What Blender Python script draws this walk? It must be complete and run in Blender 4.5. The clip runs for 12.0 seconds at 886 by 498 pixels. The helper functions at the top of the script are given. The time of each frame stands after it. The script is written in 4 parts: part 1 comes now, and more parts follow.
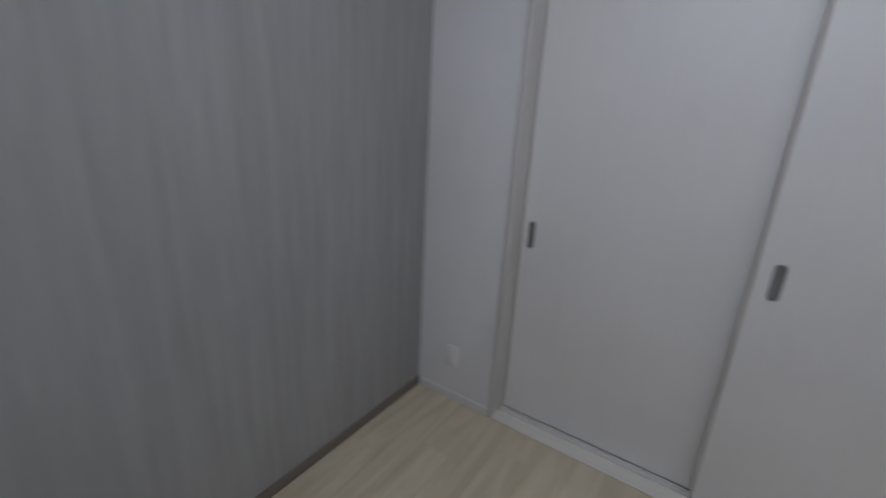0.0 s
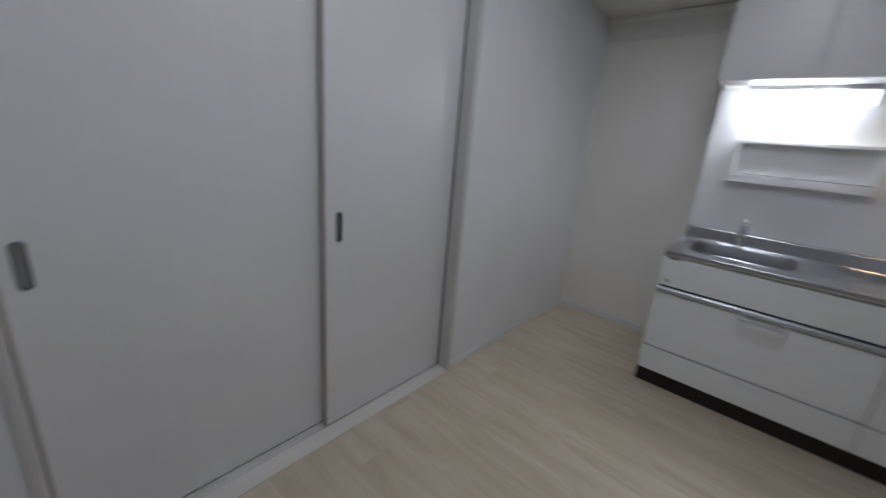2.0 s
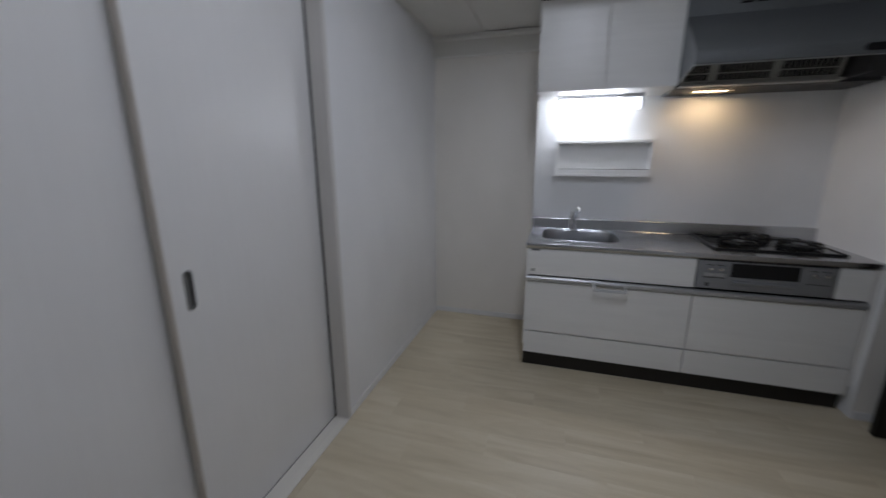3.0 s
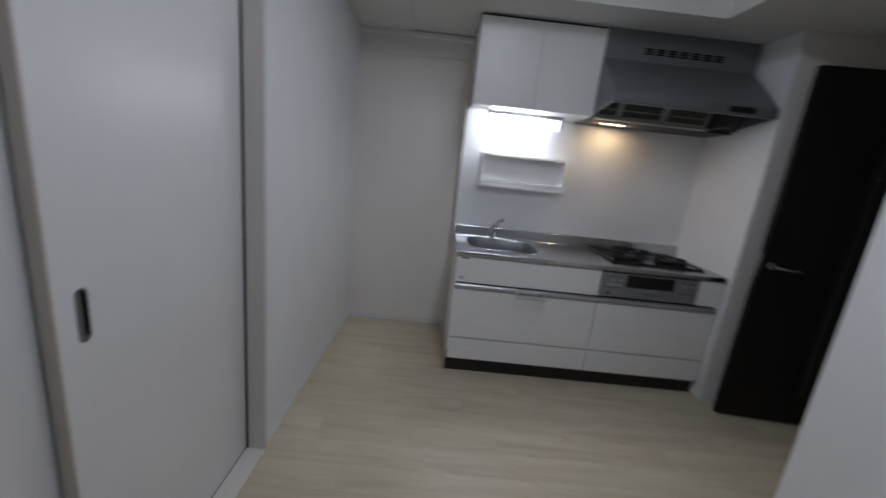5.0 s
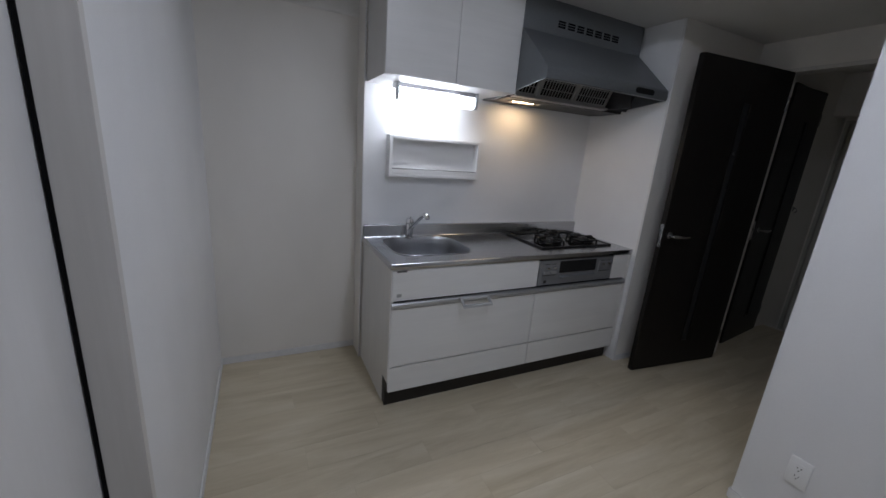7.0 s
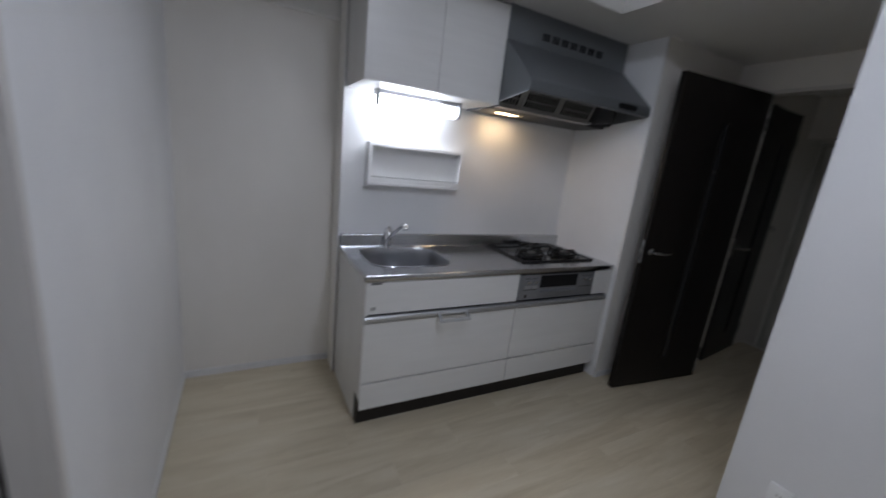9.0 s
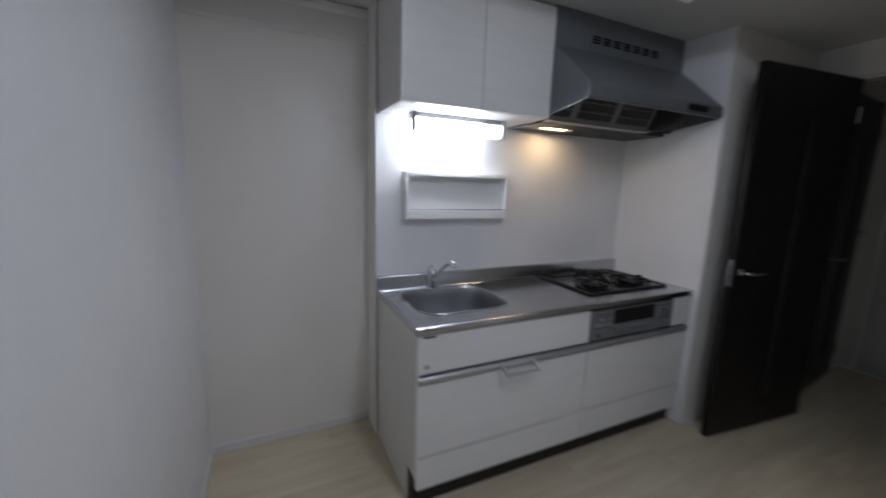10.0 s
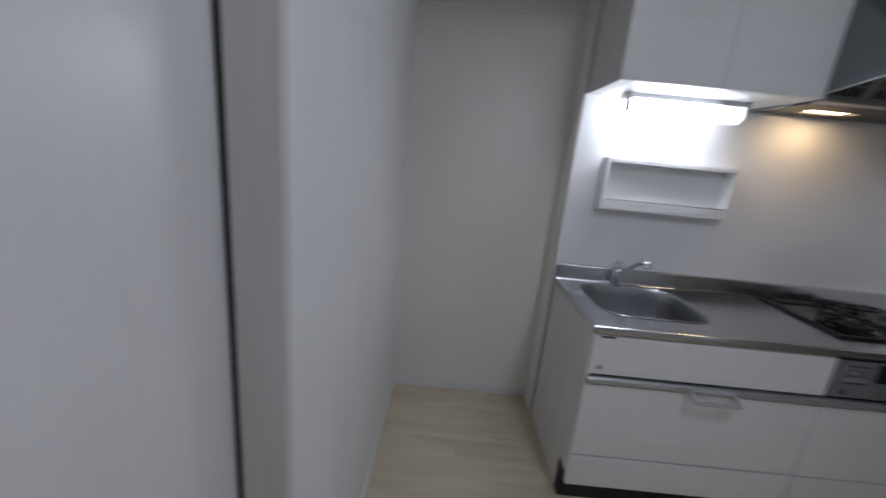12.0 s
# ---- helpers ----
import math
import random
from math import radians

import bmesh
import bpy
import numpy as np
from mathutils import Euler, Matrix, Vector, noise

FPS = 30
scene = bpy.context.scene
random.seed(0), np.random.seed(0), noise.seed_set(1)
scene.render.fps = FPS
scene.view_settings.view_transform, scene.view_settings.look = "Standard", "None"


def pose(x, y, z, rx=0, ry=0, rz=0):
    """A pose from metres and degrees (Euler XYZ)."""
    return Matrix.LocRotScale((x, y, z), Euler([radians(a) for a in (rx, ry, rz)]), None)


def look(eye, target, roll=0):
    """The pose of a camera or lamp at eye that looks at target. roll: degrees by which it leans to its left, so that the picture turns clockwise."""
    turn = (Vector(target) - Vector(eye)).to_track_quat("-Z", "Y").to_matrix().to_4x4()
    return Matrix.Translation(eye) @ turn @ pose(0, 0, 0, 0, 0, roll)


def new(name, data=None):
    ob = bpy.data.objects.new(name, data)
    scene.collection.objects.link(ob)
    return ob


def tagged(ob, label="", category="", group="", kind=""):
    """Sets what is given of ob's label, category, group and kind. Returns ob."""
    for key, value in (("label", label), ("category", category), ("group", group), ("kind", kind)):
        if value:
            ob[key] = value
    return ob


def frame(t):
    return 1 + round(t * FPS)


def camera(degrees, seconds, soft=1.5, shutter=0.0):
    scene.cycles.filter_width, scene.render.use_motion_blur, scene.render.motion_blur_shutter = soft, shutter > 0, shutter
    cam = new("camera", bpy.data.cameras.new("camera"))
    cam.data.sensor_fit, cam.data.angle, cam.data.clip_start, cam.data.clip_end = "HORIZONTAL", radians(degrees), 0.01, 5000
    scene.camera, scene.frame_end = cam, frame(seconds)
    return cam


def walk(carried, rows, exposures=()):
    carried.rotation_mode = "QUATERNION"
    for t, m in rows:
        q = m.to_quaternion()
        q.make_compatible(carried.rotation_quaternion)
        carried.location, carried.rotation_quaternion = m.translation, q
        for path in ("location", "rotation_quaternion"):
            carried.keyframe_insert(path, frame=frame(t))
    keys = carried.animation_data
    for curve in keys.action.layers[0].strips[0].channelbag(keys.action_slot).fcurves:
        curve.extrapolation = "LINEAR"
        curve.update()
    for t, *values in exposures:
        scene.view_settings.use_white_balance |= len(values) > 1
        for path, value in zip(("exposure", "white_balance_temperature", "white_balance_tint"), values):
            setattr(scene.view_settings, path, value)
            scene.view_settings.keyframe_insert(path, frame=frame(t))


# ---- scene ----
cam = camera(99.1, 12.0, soft=1.5, shutter=0.8)
PATH = [
    (0, (0.216, 0.175, 1.358), (-0.853, 1.777, 0.818), 3.1),
    (0.5, (-0.015, 0.192, 1.361), (-0.38, 2.07, 0.777), 5.2),
    (0.7, (-0.085, 0.194, 1.369), (-0.144, 2.084, 0.719), 4.7),
    (1, (-0.179, 0.202, 1.368), (0.225, 2.051, 0.721), 5.7),
    (1.2, (-0.221, 0.222, 1.323), (0.487, 2.004, 0.757), 5.0),
    (1.5, (-0.282, 0.333, 1.348), (0.751, 1.946, 0.772), 3.3),
    (2, (-0.379, 0.489, 1.362), (1.076, 1.735, 0.786), 4.8),
    (2.3, (-0.423, 0.573, 1.378), (1.222, 1.529, 0.76), 3.1),
    (2.5, (-0.416, 0.64, 1.36), (1.341, 1.399, 0.78), 2.9),
    (3, (-0.356, 0.724, 1.367), (1.506, 1.283, 0.895), -0.1),
    (3.2, (-0.346, 0.764, 1.371), (1.556, 1.152, 0.888), 0.2),
    (4.8, (-0.31, 0.986, 1.416), (1.629, 1.058, 0.93), 6.9),
    (5, (-0.312, 1.023, 1.391), (1.634, 0.98, 0.934), 6.2),
    (5.5, (-0.228, 1.147, 1.449), (1.639, 0.68, 0.904), 5.2),
    (6, (-0.028, 1.24, 1.408), (1.835, 0.647, 0.985), 3.7),
    (6.5, (0.16, 1.377, 1.41), (1.952, 0.641, 0.912), 4.9),
    (7, (0.281, 1.455, 1.429), (2.011, 0.595, 0.912), 4.6),
    (7.2, (0.288, 1.46, 1.425), (2.032, 0.631, 0.903), 5.1),
    (8.8, (0.282, 1.368, 1.424), (2.033, 0.543, 0.922), 6.0),
    (9, (0.322, 1.385, 1.432), (2.034, 0.46, 0.968), 6.4),
    (9.5, (0.427, 1.411, 1.419), (2.082, 0.363, 1.013), 6.0),
    (9.7, (0.515, 1.405, 1.396), (2.239, 0.461, 1.029), 4.3),
    (10, (0.659, 1.399, 1.422), (2.445, 0.565, 1.083), 1.7),
    (10.2, (0.708, 1.407, 1.412), (2.541, 0.679, 1.077), 1.2),
    (10.5, (0.773, 1.411, 1.419), (2.607, 0.725, 1.011), 1.1),
    (11, (0.771, 1.399, 1.427), (2.594, 0.705, 0.986), 3.1),
    (11.5, (0.7, 1.431, 1.411), (2.618, 1.039, 0.999), 4.9),
    (12, (0.659, 1.482, 1.436), (2.595, 1.488, 0.935), 5.5),
]
walk(cam, [(t, look(eye, target, roll)) for t, eye, target, roll in PATH], exposures=[(0.0, 0.0, 6500, 10), (0.5, 0.0, 6500, 10), (1.5, -0.02, 6500, 10), (2.5, -0.12, 6500, 10), (3.2, -0.12, 6480, 10),
                                                                                      (5.0, -0.06, 6430, 10.5), (7.0, -0.02, 6400, 11), (9.0, 0.07, 6360, 11), (10.5, 0.02, 6350, 11), (12.0, 0.0, 6380, 11)])

# ---------------------------------------------------------------- light
CEILING_LIGHT, KITCHEN_TUBE, HOOD_LAMP = 17.8, 19.0, 27.0
world = bpy.data.worlds.new("night")
world.use_nodes = True
world.node_tree.nodes["Background"].inputs[0].default_value = (0.02, 0.025, 0.03, 1)
world.node_tree.nodes["Background"].inputs[1].default_value = 0.05
scene.world = world


# ---------------------------------------------------------------- materials
def material(name, color, rough=0.5, metal=0.0, emit=None, strength=0.0):
    m = bpy.data.materials.new(name)
    m.use_nodes = True
    b = m.node_tree.nodes["Principled BSDF"]
    b.inputs["Base Color"].default_value = (*color, 1)
    b.inputs["Roughness"].default_value = rough
    b.inputs["Metallic"].default_value = metal
    if emit:
        b.inputs["Emission Color"].default_value = (*emit, 1)
        b.inputs["Emission Strength"].default_value = strength
    return m


def node(m, kind, **values):
    n = m.node_tree.nodes.new(kind)
    for key, v in values.items():
        n.inputs[key.replace("_", " ")].default_value = v
    return n


def join(m, a, out, b, into):
    m.node_tree.links.new(a.outputs[out], b.inputs[into])


def coords(m, scale=(1, 1, 1)):
    """World position, scaled axis by axis."""
    g = node(m, "ShaderNodeNewGeometry")
    mp = node(m, "ShaderNodeMapping", Scale=scale)
    join(m, g, "Position", mp, "Vector")
    return mp


def noise_node(m, scale, axis=(1, 1, 1), detail=4.0, rough=0.55):
    mp = coords(m, axis)
    n = node(m, "ShaderNodeTexNoise", Scale=scale, Detail=detail, Roughness=rough)
    join(m, mp, "Vector", n, "Vector")
    return n


def ramp(m, source, stops, out="Fac"):
    r = node(m, "ShaderNodeValToRGB")
    while len(r.color_ramp.elements) < len(stops):
        r.color_ramp.elements.new(0.5)
    for e, (p, c) in zip(r.color_ramp.elements, stops):
        e.position, e.color = p, (*c, 1)
    join(m, source, out, r, "Fac")
    return r


def blend(m, a, b, fac=0.5, mode="MULTIPLY"):
    x = m.node_tree.nodes.new("ShaderNodeMix")
    x.data_type, x.blend_type = "RGBA", mode
    x.inputs[0].default_value = fac
    m.node_tree.links.new(a.outputs[2] if a.bl_idname == "ShaderNodeMix" else a.outputs[0], x.inputs[6])
    m.node_tree.links.new(b.outputs[2] if b.bl_idname == "ShaderNodeMix" else b.outputs[0], x.inputs[7])
    return x


def base(m, source):
    b = m.node_tree.nodes["Principled BSDF"]
    m.node_tree.links.new(source.outputs[2] if source.bl_idname == "ShaderNodeMix" else source.outputs[0], b.inputs["Base Color"])


def bump(m, source, strength, distance=0.002, out="Fac"):
    bp = node(m, "ShaderNodeBump", Strength=strength, Distance=distance)
    join(m, source, out, bp, "Height")
    join(m, bp, "Normal", m.node_tree.nodes["Principled BSDF"], "Normal")


def rough_from(m, source, low, high):
    r = node(m, "ShaderNodeMapRange")
    r.inputs["To Min"].default_value, r.inputs["To Max"].default_value = low, high
    join(m, source, "Fac", r, "Value")
    join(m, r, "Result", m.node_tree.nodes["Principled BSDF"], "Roughness")


def wallpaper(name, low, high, streak=(1, 1, 1), fine=420.0):
    """Vinyl wallpaper: fine embossed grain, faint broad mottling."""
    m = material(name, high, 0.72)
    broad = noise_node(m, 2.2, (1, 1, 0.6), 3)
    a = ramp(m, broad, [(0.3, low), (0.7, high)])
    grain = noise_node(m, fine, streak, 3)
    b = ramp(m, grain, [(0.3, (0.93, 0.93, 0.93)), (0.7, (1, 1, 1))])
    base(m, blend(m, a, b, 1.0))
    bump(m, grain, 0.25, 0.0008)
    return m


WALL = wallpaper("white_wallpaper", (0.74, 0.74, 0.745), (0.80, 0.80, 0.80))
# warmer, brighter copy of WALL: the floor's bounce is put into the colour
WALL_BOUNCE = wallpaper("bounce_warmed_wallpaper", (0.81, 0.780, 0.730), (0.865, 0.838, 0.790))
CEILING = wallpaper("ceiling_wallpaper", (0.74, 0.73, 0.70), (0.79, 0.78, 0.75), fine=260)
GREY = material("grey_streaked_wallpaper", (0.3, 0.3, 0.3), 0.7)
gs = noise_node(GREY, 38.0, (1, 1, 0.045), 5, 0.7)
gw = noise_node(GREY, 7.0, (1, 1, 0.12), 3)
base(GREY, blend(GREY, ramp(GREY, gs, [(0.28, (0.292, 0.291, 0.285)), (0.72, (0.378, 0.378, 0.372))]),
                 ramp(GREY, gw, [(0.3, (0.92, 0.92, 0.92)), (0.7, (0.99, 0.99, 0.99))]), 1.0))
bump(GREY, gs, 0.3, 0.001)


def plank_wood(name):
    m = material(name, (0.55, 0.48, 0.37), 0.36)
    info = node(m, "ShaderNodeObjectInfo")
    g = node(m, "ShaderNodeNewGeometry")
    off = node(m, "ShaderNodeVectorMath")
    off.operation = "MULTIPLY_ADD"
    off.inputs[1].default_value = (1, 1, 1)
    mul = node(m, "ShaderNodeMath")
    mul.operation, mul.inputs[1].default_value = "MULTIPLY", 23.0
    join(m, info, "Random", mul, 0)
    join(m, g, "Position", off, 0)
    join(m, mul, 0, off, 2)
    mp = node(m, "ShaderNodeMapping", Scale=(1, 0.12, 1))
    join(m, off, "Vector", mp, "Vector")
    streaks = node(m, "ShaderNodeTexNoise", Scale=13.0, Detail=4.0, Roughness=0.55, Distortion=0.8)
    join(m, mp, "Vector", streaks, "Vector")
    fine = node(m, "ShaderNodeTexNoise", Scale=160.0, Detail=4.0, Roughness=0.6)
    join(m, mp, "Vector", fine, "Vector")
    a = ramp(m, streaks, [(0.25, (0.490, 0.418, 0.296)), (0.5, (0.592, 0.520, 0.382)), (0.78, (0.690, 0.628, 0.500))])
    b = ramp(m, fine, [(0.3, (0.95, 0.945, 0.935)), (0.7, (1, 1, 1))])
    c = ramp(m, info, [(0.0, (0.965, 0.962, 0.956)), (1.0, (1.01, 1.01, 1.01))], "Random")
    base(m, blend(m, blend(m, a, b, 1.0), c, 1.0))
    rough_from(m, streaks, 0.30, 0.46)
    bump(m, fine, 0.12, 0.0006)
    return m


WOOD = plank_wood("pale_wood_plank")
GAP = material("floor_joint", (0.42, 0.36, 0.27), 0.8)


def board(name, low, high, axis, rough=0.42, scale=30.0, strength=0.08):
    """Laminate with a faint grain along one axis."""
    m = material(name, high, rough)
    n = noise_node(m, scale, axis, 5, 0.65)
    w = noise_node(m, 1.7, (1, 1, 1), 2)
    base(m, blend(m, ramp(m, n, [(0.3, low), (0.7, high)]), ramp(m, w, [(0.3, (0.95, 0.95, 0.95)), (0.7, (1, 1, 1))]), 1.0))
    rough_from(m, w, rough - 0.05, rough + 0.07)
    bump(m, n, strength, 0.0006)
    return m


PANEL = board("ivory_door_laminate", (0.735, 0.725, 0.715), (0.755, 0.747, 0.738), (1, 1, 0.06), 0.34, 60.0, 0.03)
TRIM = board("ivory_trim", (0.66, 0.64, 0.61), (0.72, 0.70, 0.67), (1, 1, 0.06), 0.4)
JAMB = board("greige_jamb", (0.57, 0.55, 0.52), (0.63, 0.61, 0.58), (1, 1, 0.06), 0.4)
EDGE = board("taupe_edge_strip", (0.52, 0.475, 0.415), (0.58, 0.53, 0.465), (1, 1, 0.06), 0.4)
SILL = board("cream_sill", (0.68, 0.655, 0.60), (0.75, 0.725, 0.67), (0.06, 1, 1), 0.38)
CABINET = board("white_kitchen_laminate", (0.785, 0.785, 0.77), (0.825, 0.825, 0.81), (1, 0.08, 1), 0.30)
CARCASS = board("cabinet_side_laminate", (0.70, 0.69, 0.67), (0.75, 0.74, 0.72), (1, 1, 0.1), 0.4)
SKIRT = board("white_skirting", (0.72, 0.72, 0.72), (0.78, 0.78, 0.78), (1, 1, 1), 0.45)
BROWN = board("grey_brown_skirting", (0.15, 0.125, 0.105), (0.20, 0.17, 0.145), (1, 0.1, 1), 0.45)
DARK = board("dark_brown_wood", (0.0045, 0.0036, 0.0032), (0.011, 0.009, 0.0078), (1, 1, 0.07), 0.42, 45.0, 0.25)
ENTRY = board("olive_grey_entrance_door", (0.50, 0.50, 0.45), (0.56, 0.56, 0.51), (1, 1, 0.07), 0.42, 45.0, 0.2)
TILE = board("grey_entrance_tile", (0.16, 0.155, 0.15), (0.24, 0.235, 0.225), (1, 1, 1), 0.5, 25.0, 0.1)
CLOSET = board("black_closet_board", (0.010, 0.011, 0.012), (0.020, 0.022, 0.024), (1, 1, 0.07), 0.36, 45.0, 0.2)
DARK.node_tree.nodes["Principled BSDF"].inputs["Specular IOR Level"].default_value = 0.3
SPLASH = material("glossy_white_panel", (0.76, 0.77, 0.78), 0.16)
base(SPLASH, ramp(SPLASH, noise_node(SPLASH, 3.0, (1, 1, 1), 3), [(0.3, (0.83, 0.84, 0.845)), (0.7, (0.875, 0.88, 0.885))]))
rough_from(SPLASH, noise_node(SPLASH, 5.0), 0.03, 0.06)
STEEL = material("brushed_stainless", (0.55, 0.55, 0.55), 0.3, 1.0)
sn = noise_node(STEEL, 60.0, (1, 0.03, 1), 4)
base(STEEL, ramp(STEEL, sn, [(0.2, (0.46, 0.47, 0.49)), (0.8, (0.56, 0.57, 0.59))]))
rough_from(STEEL, noise_node(STEEL, 40.0, (1, 0.04, 1)), 0.17, 0.31)
bump(STEEL, sn, 0.05, 0.0004)
BOWL = material("matt_stainless_bowl", (0.42, 0.43, 0.45), 0.3, 1.0)
rough_from(BOWL, noise_node(BOWL, 70.0), 0.26, 0.34)
ALU = material("satin_aluminium", (0.50, 0.51, 0.53), 0.36, 0.7)
rough_from(ALU, noise_node(ALU, 60.0, (1, 0.05, 1)), 0.28, 0.42)
RAIL = material("polished_floor_rail", (0.80, 0.78, 0.74), 0.22, 0.55)
rough_from(RAIL, noise_node(RAIL, 60.0, (0.05, 1, 1)), 0.16, 0.30)
SILVER = material("pale_silver_handle", (0.54, 0.55, 0.56), 0.32, 0.35)
rough_from(SILVER, noise_node(SILVER, 80.0), 0.26, 0.38)
NICKEL = material("dark_nickel", (0.22, 0.22, 0.215), 0.4, 0.9)
rough_from(NICKEL, noise_node(NICKEL, 120.0), 0.35, 0.5)
CUP = material("grey_metal_cup", (0.36, 0.36, 0.35), 0.42, 0.6)
rough_from(CUP, noise_node(CUP, 60.0), 0.36, 0.5)
CHROME = material("chrome", (0.8, 0.8, 0.81), 0.08, 1.0)
HOOD = material("grey_painted_steel", (0.12, 0.13, 0.145), 0.38, 0.35)
base(HOOD, ramp(HOOD, noise_node(HOOD, 120.0), [(0.3, (0.168, 0.179, 0.192)), (0.7, (0.192, 0.205, 0.219))]))
HOODIN = material("dark_hood_inside", (0.05, 0.05, 0.052), 0.4, 0.4)
rough_from(HOODIN, noise_node(HOODIN, 14.0), 0.32, 0.5)
FILTER = material("filter_metal", (0.42, 0.42, 0.41), 0.40, 0.5)
rough_from(FILTER, noise_node(FILTER, 60.0), 0.35, 0.55)
BLACK = material("black_plastic", (0.012, 0.012, 0.013), 0.35)
rough_from(BLACK, noise_node(BLACK, 30.0), 0.28, 0.45)
KICK = material("dark_brown_kick", (0.010, 0.008, 0.007), 0.5)
rough_from(KICK, noise_node(KICK, 9.0), 0.42, 0.6)
GLASS = material("black_glass_hob", (0.008, 0.008, 0.009), 0.08)
rough_from(GLASS, noise_node(GLASS, 8.0), 0.06, 0.12)
SLIT = material("smoky_slit_glass", (0.030, 0.031, 0.033), 0.24)
rough_from(SLIT, noise_node(SLIT, 12.0), 0.18, 0.32)
IRON = material("black_enamel", (0.010, 0.010, 0.010), 0.30)
rough_from(IRON, noise_node(IRON, 60.0), 0.22, 0.42)
for m in (IRON, BLACK):
    m.node_tree.nodes["Principled BSDF"].inputs["Specular IOR Level"].default_value = 0.3
GRILL = material("silver_grill_face", (0.33, 0.345, 0.37), 0.32, 0.65)
rough_from(GRILL, noise_node(GRILL, 70.0, (1, 0.05, 1)), 0.3, 0.44)
WHITE = material("white_plastic", (0.78, 0.78, 0.77), 0.35)
base(WHITE, ramp(WHITE, noise_node(WHITE, 6.0), [(0.3, (0.80, 0.805, 0.80)), (0.7, (0.845, 0.845, 0.84))]))
# light grey for the end caps; on the lamp housing it replaces shade
LGREY = material("greyed_lamp_plastic", (0.42, 0.43, 0.45), 0.4)
rough_from(LGREY, noise_node(LGREY, 20.0), 0.35, 0.5)
INK = material("dark_print", (0.06, 0.06, 0.06), 0.5)
GREYINK = material("grey_print", (0.40, 0.40, 0.39), 0.5)
# near-black for openings and gaps, whose shade is put into the colour
SLOT = material("dark_slot", (0.006, 0.006, 0.006), 0.9)
SLOT.node_tree.nodes["Principled BSDF"].inputs["Specular IOR Level"].default_value = 0.1
TUBE = material("lit_tube_cover", (0.9, 0.9, 0.9), 0.4, 0, (0.85, 0.90, 1.0), KITCHEN_TUBE)
TUBE_END = material("tube_cover_end", (0.9, 0.9, 0.9), 0.4, 0, (0.85, 0.90, 1.0), KITCHEN_TUBE * 0.16)
WARM = material("lit_hood_lamp", (0.9, 0.85, 0.75), 0.4, 0, (1.0, 0.70, 0.40), HOOD_LAMP)
DISC = material("lit_ceiling_light", (0.9, 0.9, 0.9), 0.5, 0, (0.803, 0.857, 1.0), CEILING_LIGHT)


# ---------------------------------------------------------------- mesh tools
def box(bm, x0, x1, y0, y1, z0, z1, edge=0.0, m=None):
    made = bmesh.ops.create_cube(bm, size=1.0)["verts"]
    for v in made:
        v.co = Vector(((x0 + x1) / 2 + v.co.x * (x1 - x0), (y0 + y1) / 2 + v.co.y * (y1 - y0), (z0 + z1) / 2 + v.co.z * (z1 - z0)))
    if edge:
        edges = list({e for v in made for e in v.link_edges})
        made = [v for v in bmesh.ops.bevel(bm, geom=edges, offset=edge, segments=2, affect="EDGES", profile=0.5)["verts"]]
    if m:
        for v in {v for v in made}:
            v.co = m @ v.co
    return bm


def boxes(*sizes, edge=0.0):
    bm = bmesh.new()
    for s in sizes:
        box(bm, *s, edge=edge)
    return bm


def one(x0, x1, y0, y1, z0, z1, edge=0.0):
    return box(bmesh.new(), x0, x1, y0, y1, z0, z1, edge)


def prism(bm, profile, a, b, axis="y"):
    """A flat outline drawn out from a to b along an axis; for y the outline is (x, z), for z it is (x, y), for x it is (y, z)."""
    def place(p, s):
        return {"y": (p[0], s, p[1]), "z": (p[0], p[1], s), "x": (s, p[0], p[1])}[axis]
    lo = [bm.verts.new(place(p, a)) for p in profile]
    hi = [bm.verts.new(place(p, b)) for p in profile]
    n = len(profile)
    bm.faces.new(lo)
    bm.faces.new(hi)
    for i in range(n):
        bm.faces.new((lo[i], lo[(i + 1) % n], hi[(i + 1) % n], hi[i]))
    return bm


def tube(bm, points, r, seg=10, closed=False):
    pts = [Vector(p) for p in points]
    n = len(pts)
    rings = []
    for i, p in enumerate(pts):
        a = pts[(i - 1) % n] if closed or i else p
        b = pts[(i + 1) % n] if closed or i < n - 1 else p
        d = (b - a).normalized()
        u = d.cross(Vector((0, 0, 1)) if abs(d.z) < 0.9 else Vector((1, 0, 0))).normalized()
        w = d.cross(u)
        rr = r[i] if isinstance(r, (list, tuple)) else r
        rings.append([bm.verts.new(p + rr * (math.cos(2 * math.pi * k / seg) * u + math.sin(2 * math.pi * k / seg) * w)) for k in range(seg)])
    for i in range(n if closed else n - 1):
        p, q = rings[i], rings[(i + 1) % n]
        for k in range(seg):
            bm.faces.new((p[k], p[(k + 1) % seg], q[(k + 1) % seg], q[k]))
    if not closed:
        bm.faces.new(rings[0])
        bm.faces.new(rings[-1])
    return bm


def lathe(bm, cx, cy, profile, seg=24):
    """Rings of (radius, z) round an upright axis, closed at both ends."""
    rings = [[bm.verts.new((cx + r * math.cos(2 * math.pi * k / seg), cy + r * math.sin(2 * math.pi * k / seg), z)) for k in range(seg)] for r, z in profile]
    for p, q in zip(rings, rings[1:]):
        for k in range(seg):
            bm.faces.new((p[k], p[(k + 1) % seg], q[(k + 1) % seg], q[k]))
    bm.faces.new(rings[0])
    bm.faces.new(rings[-1])
    return bm


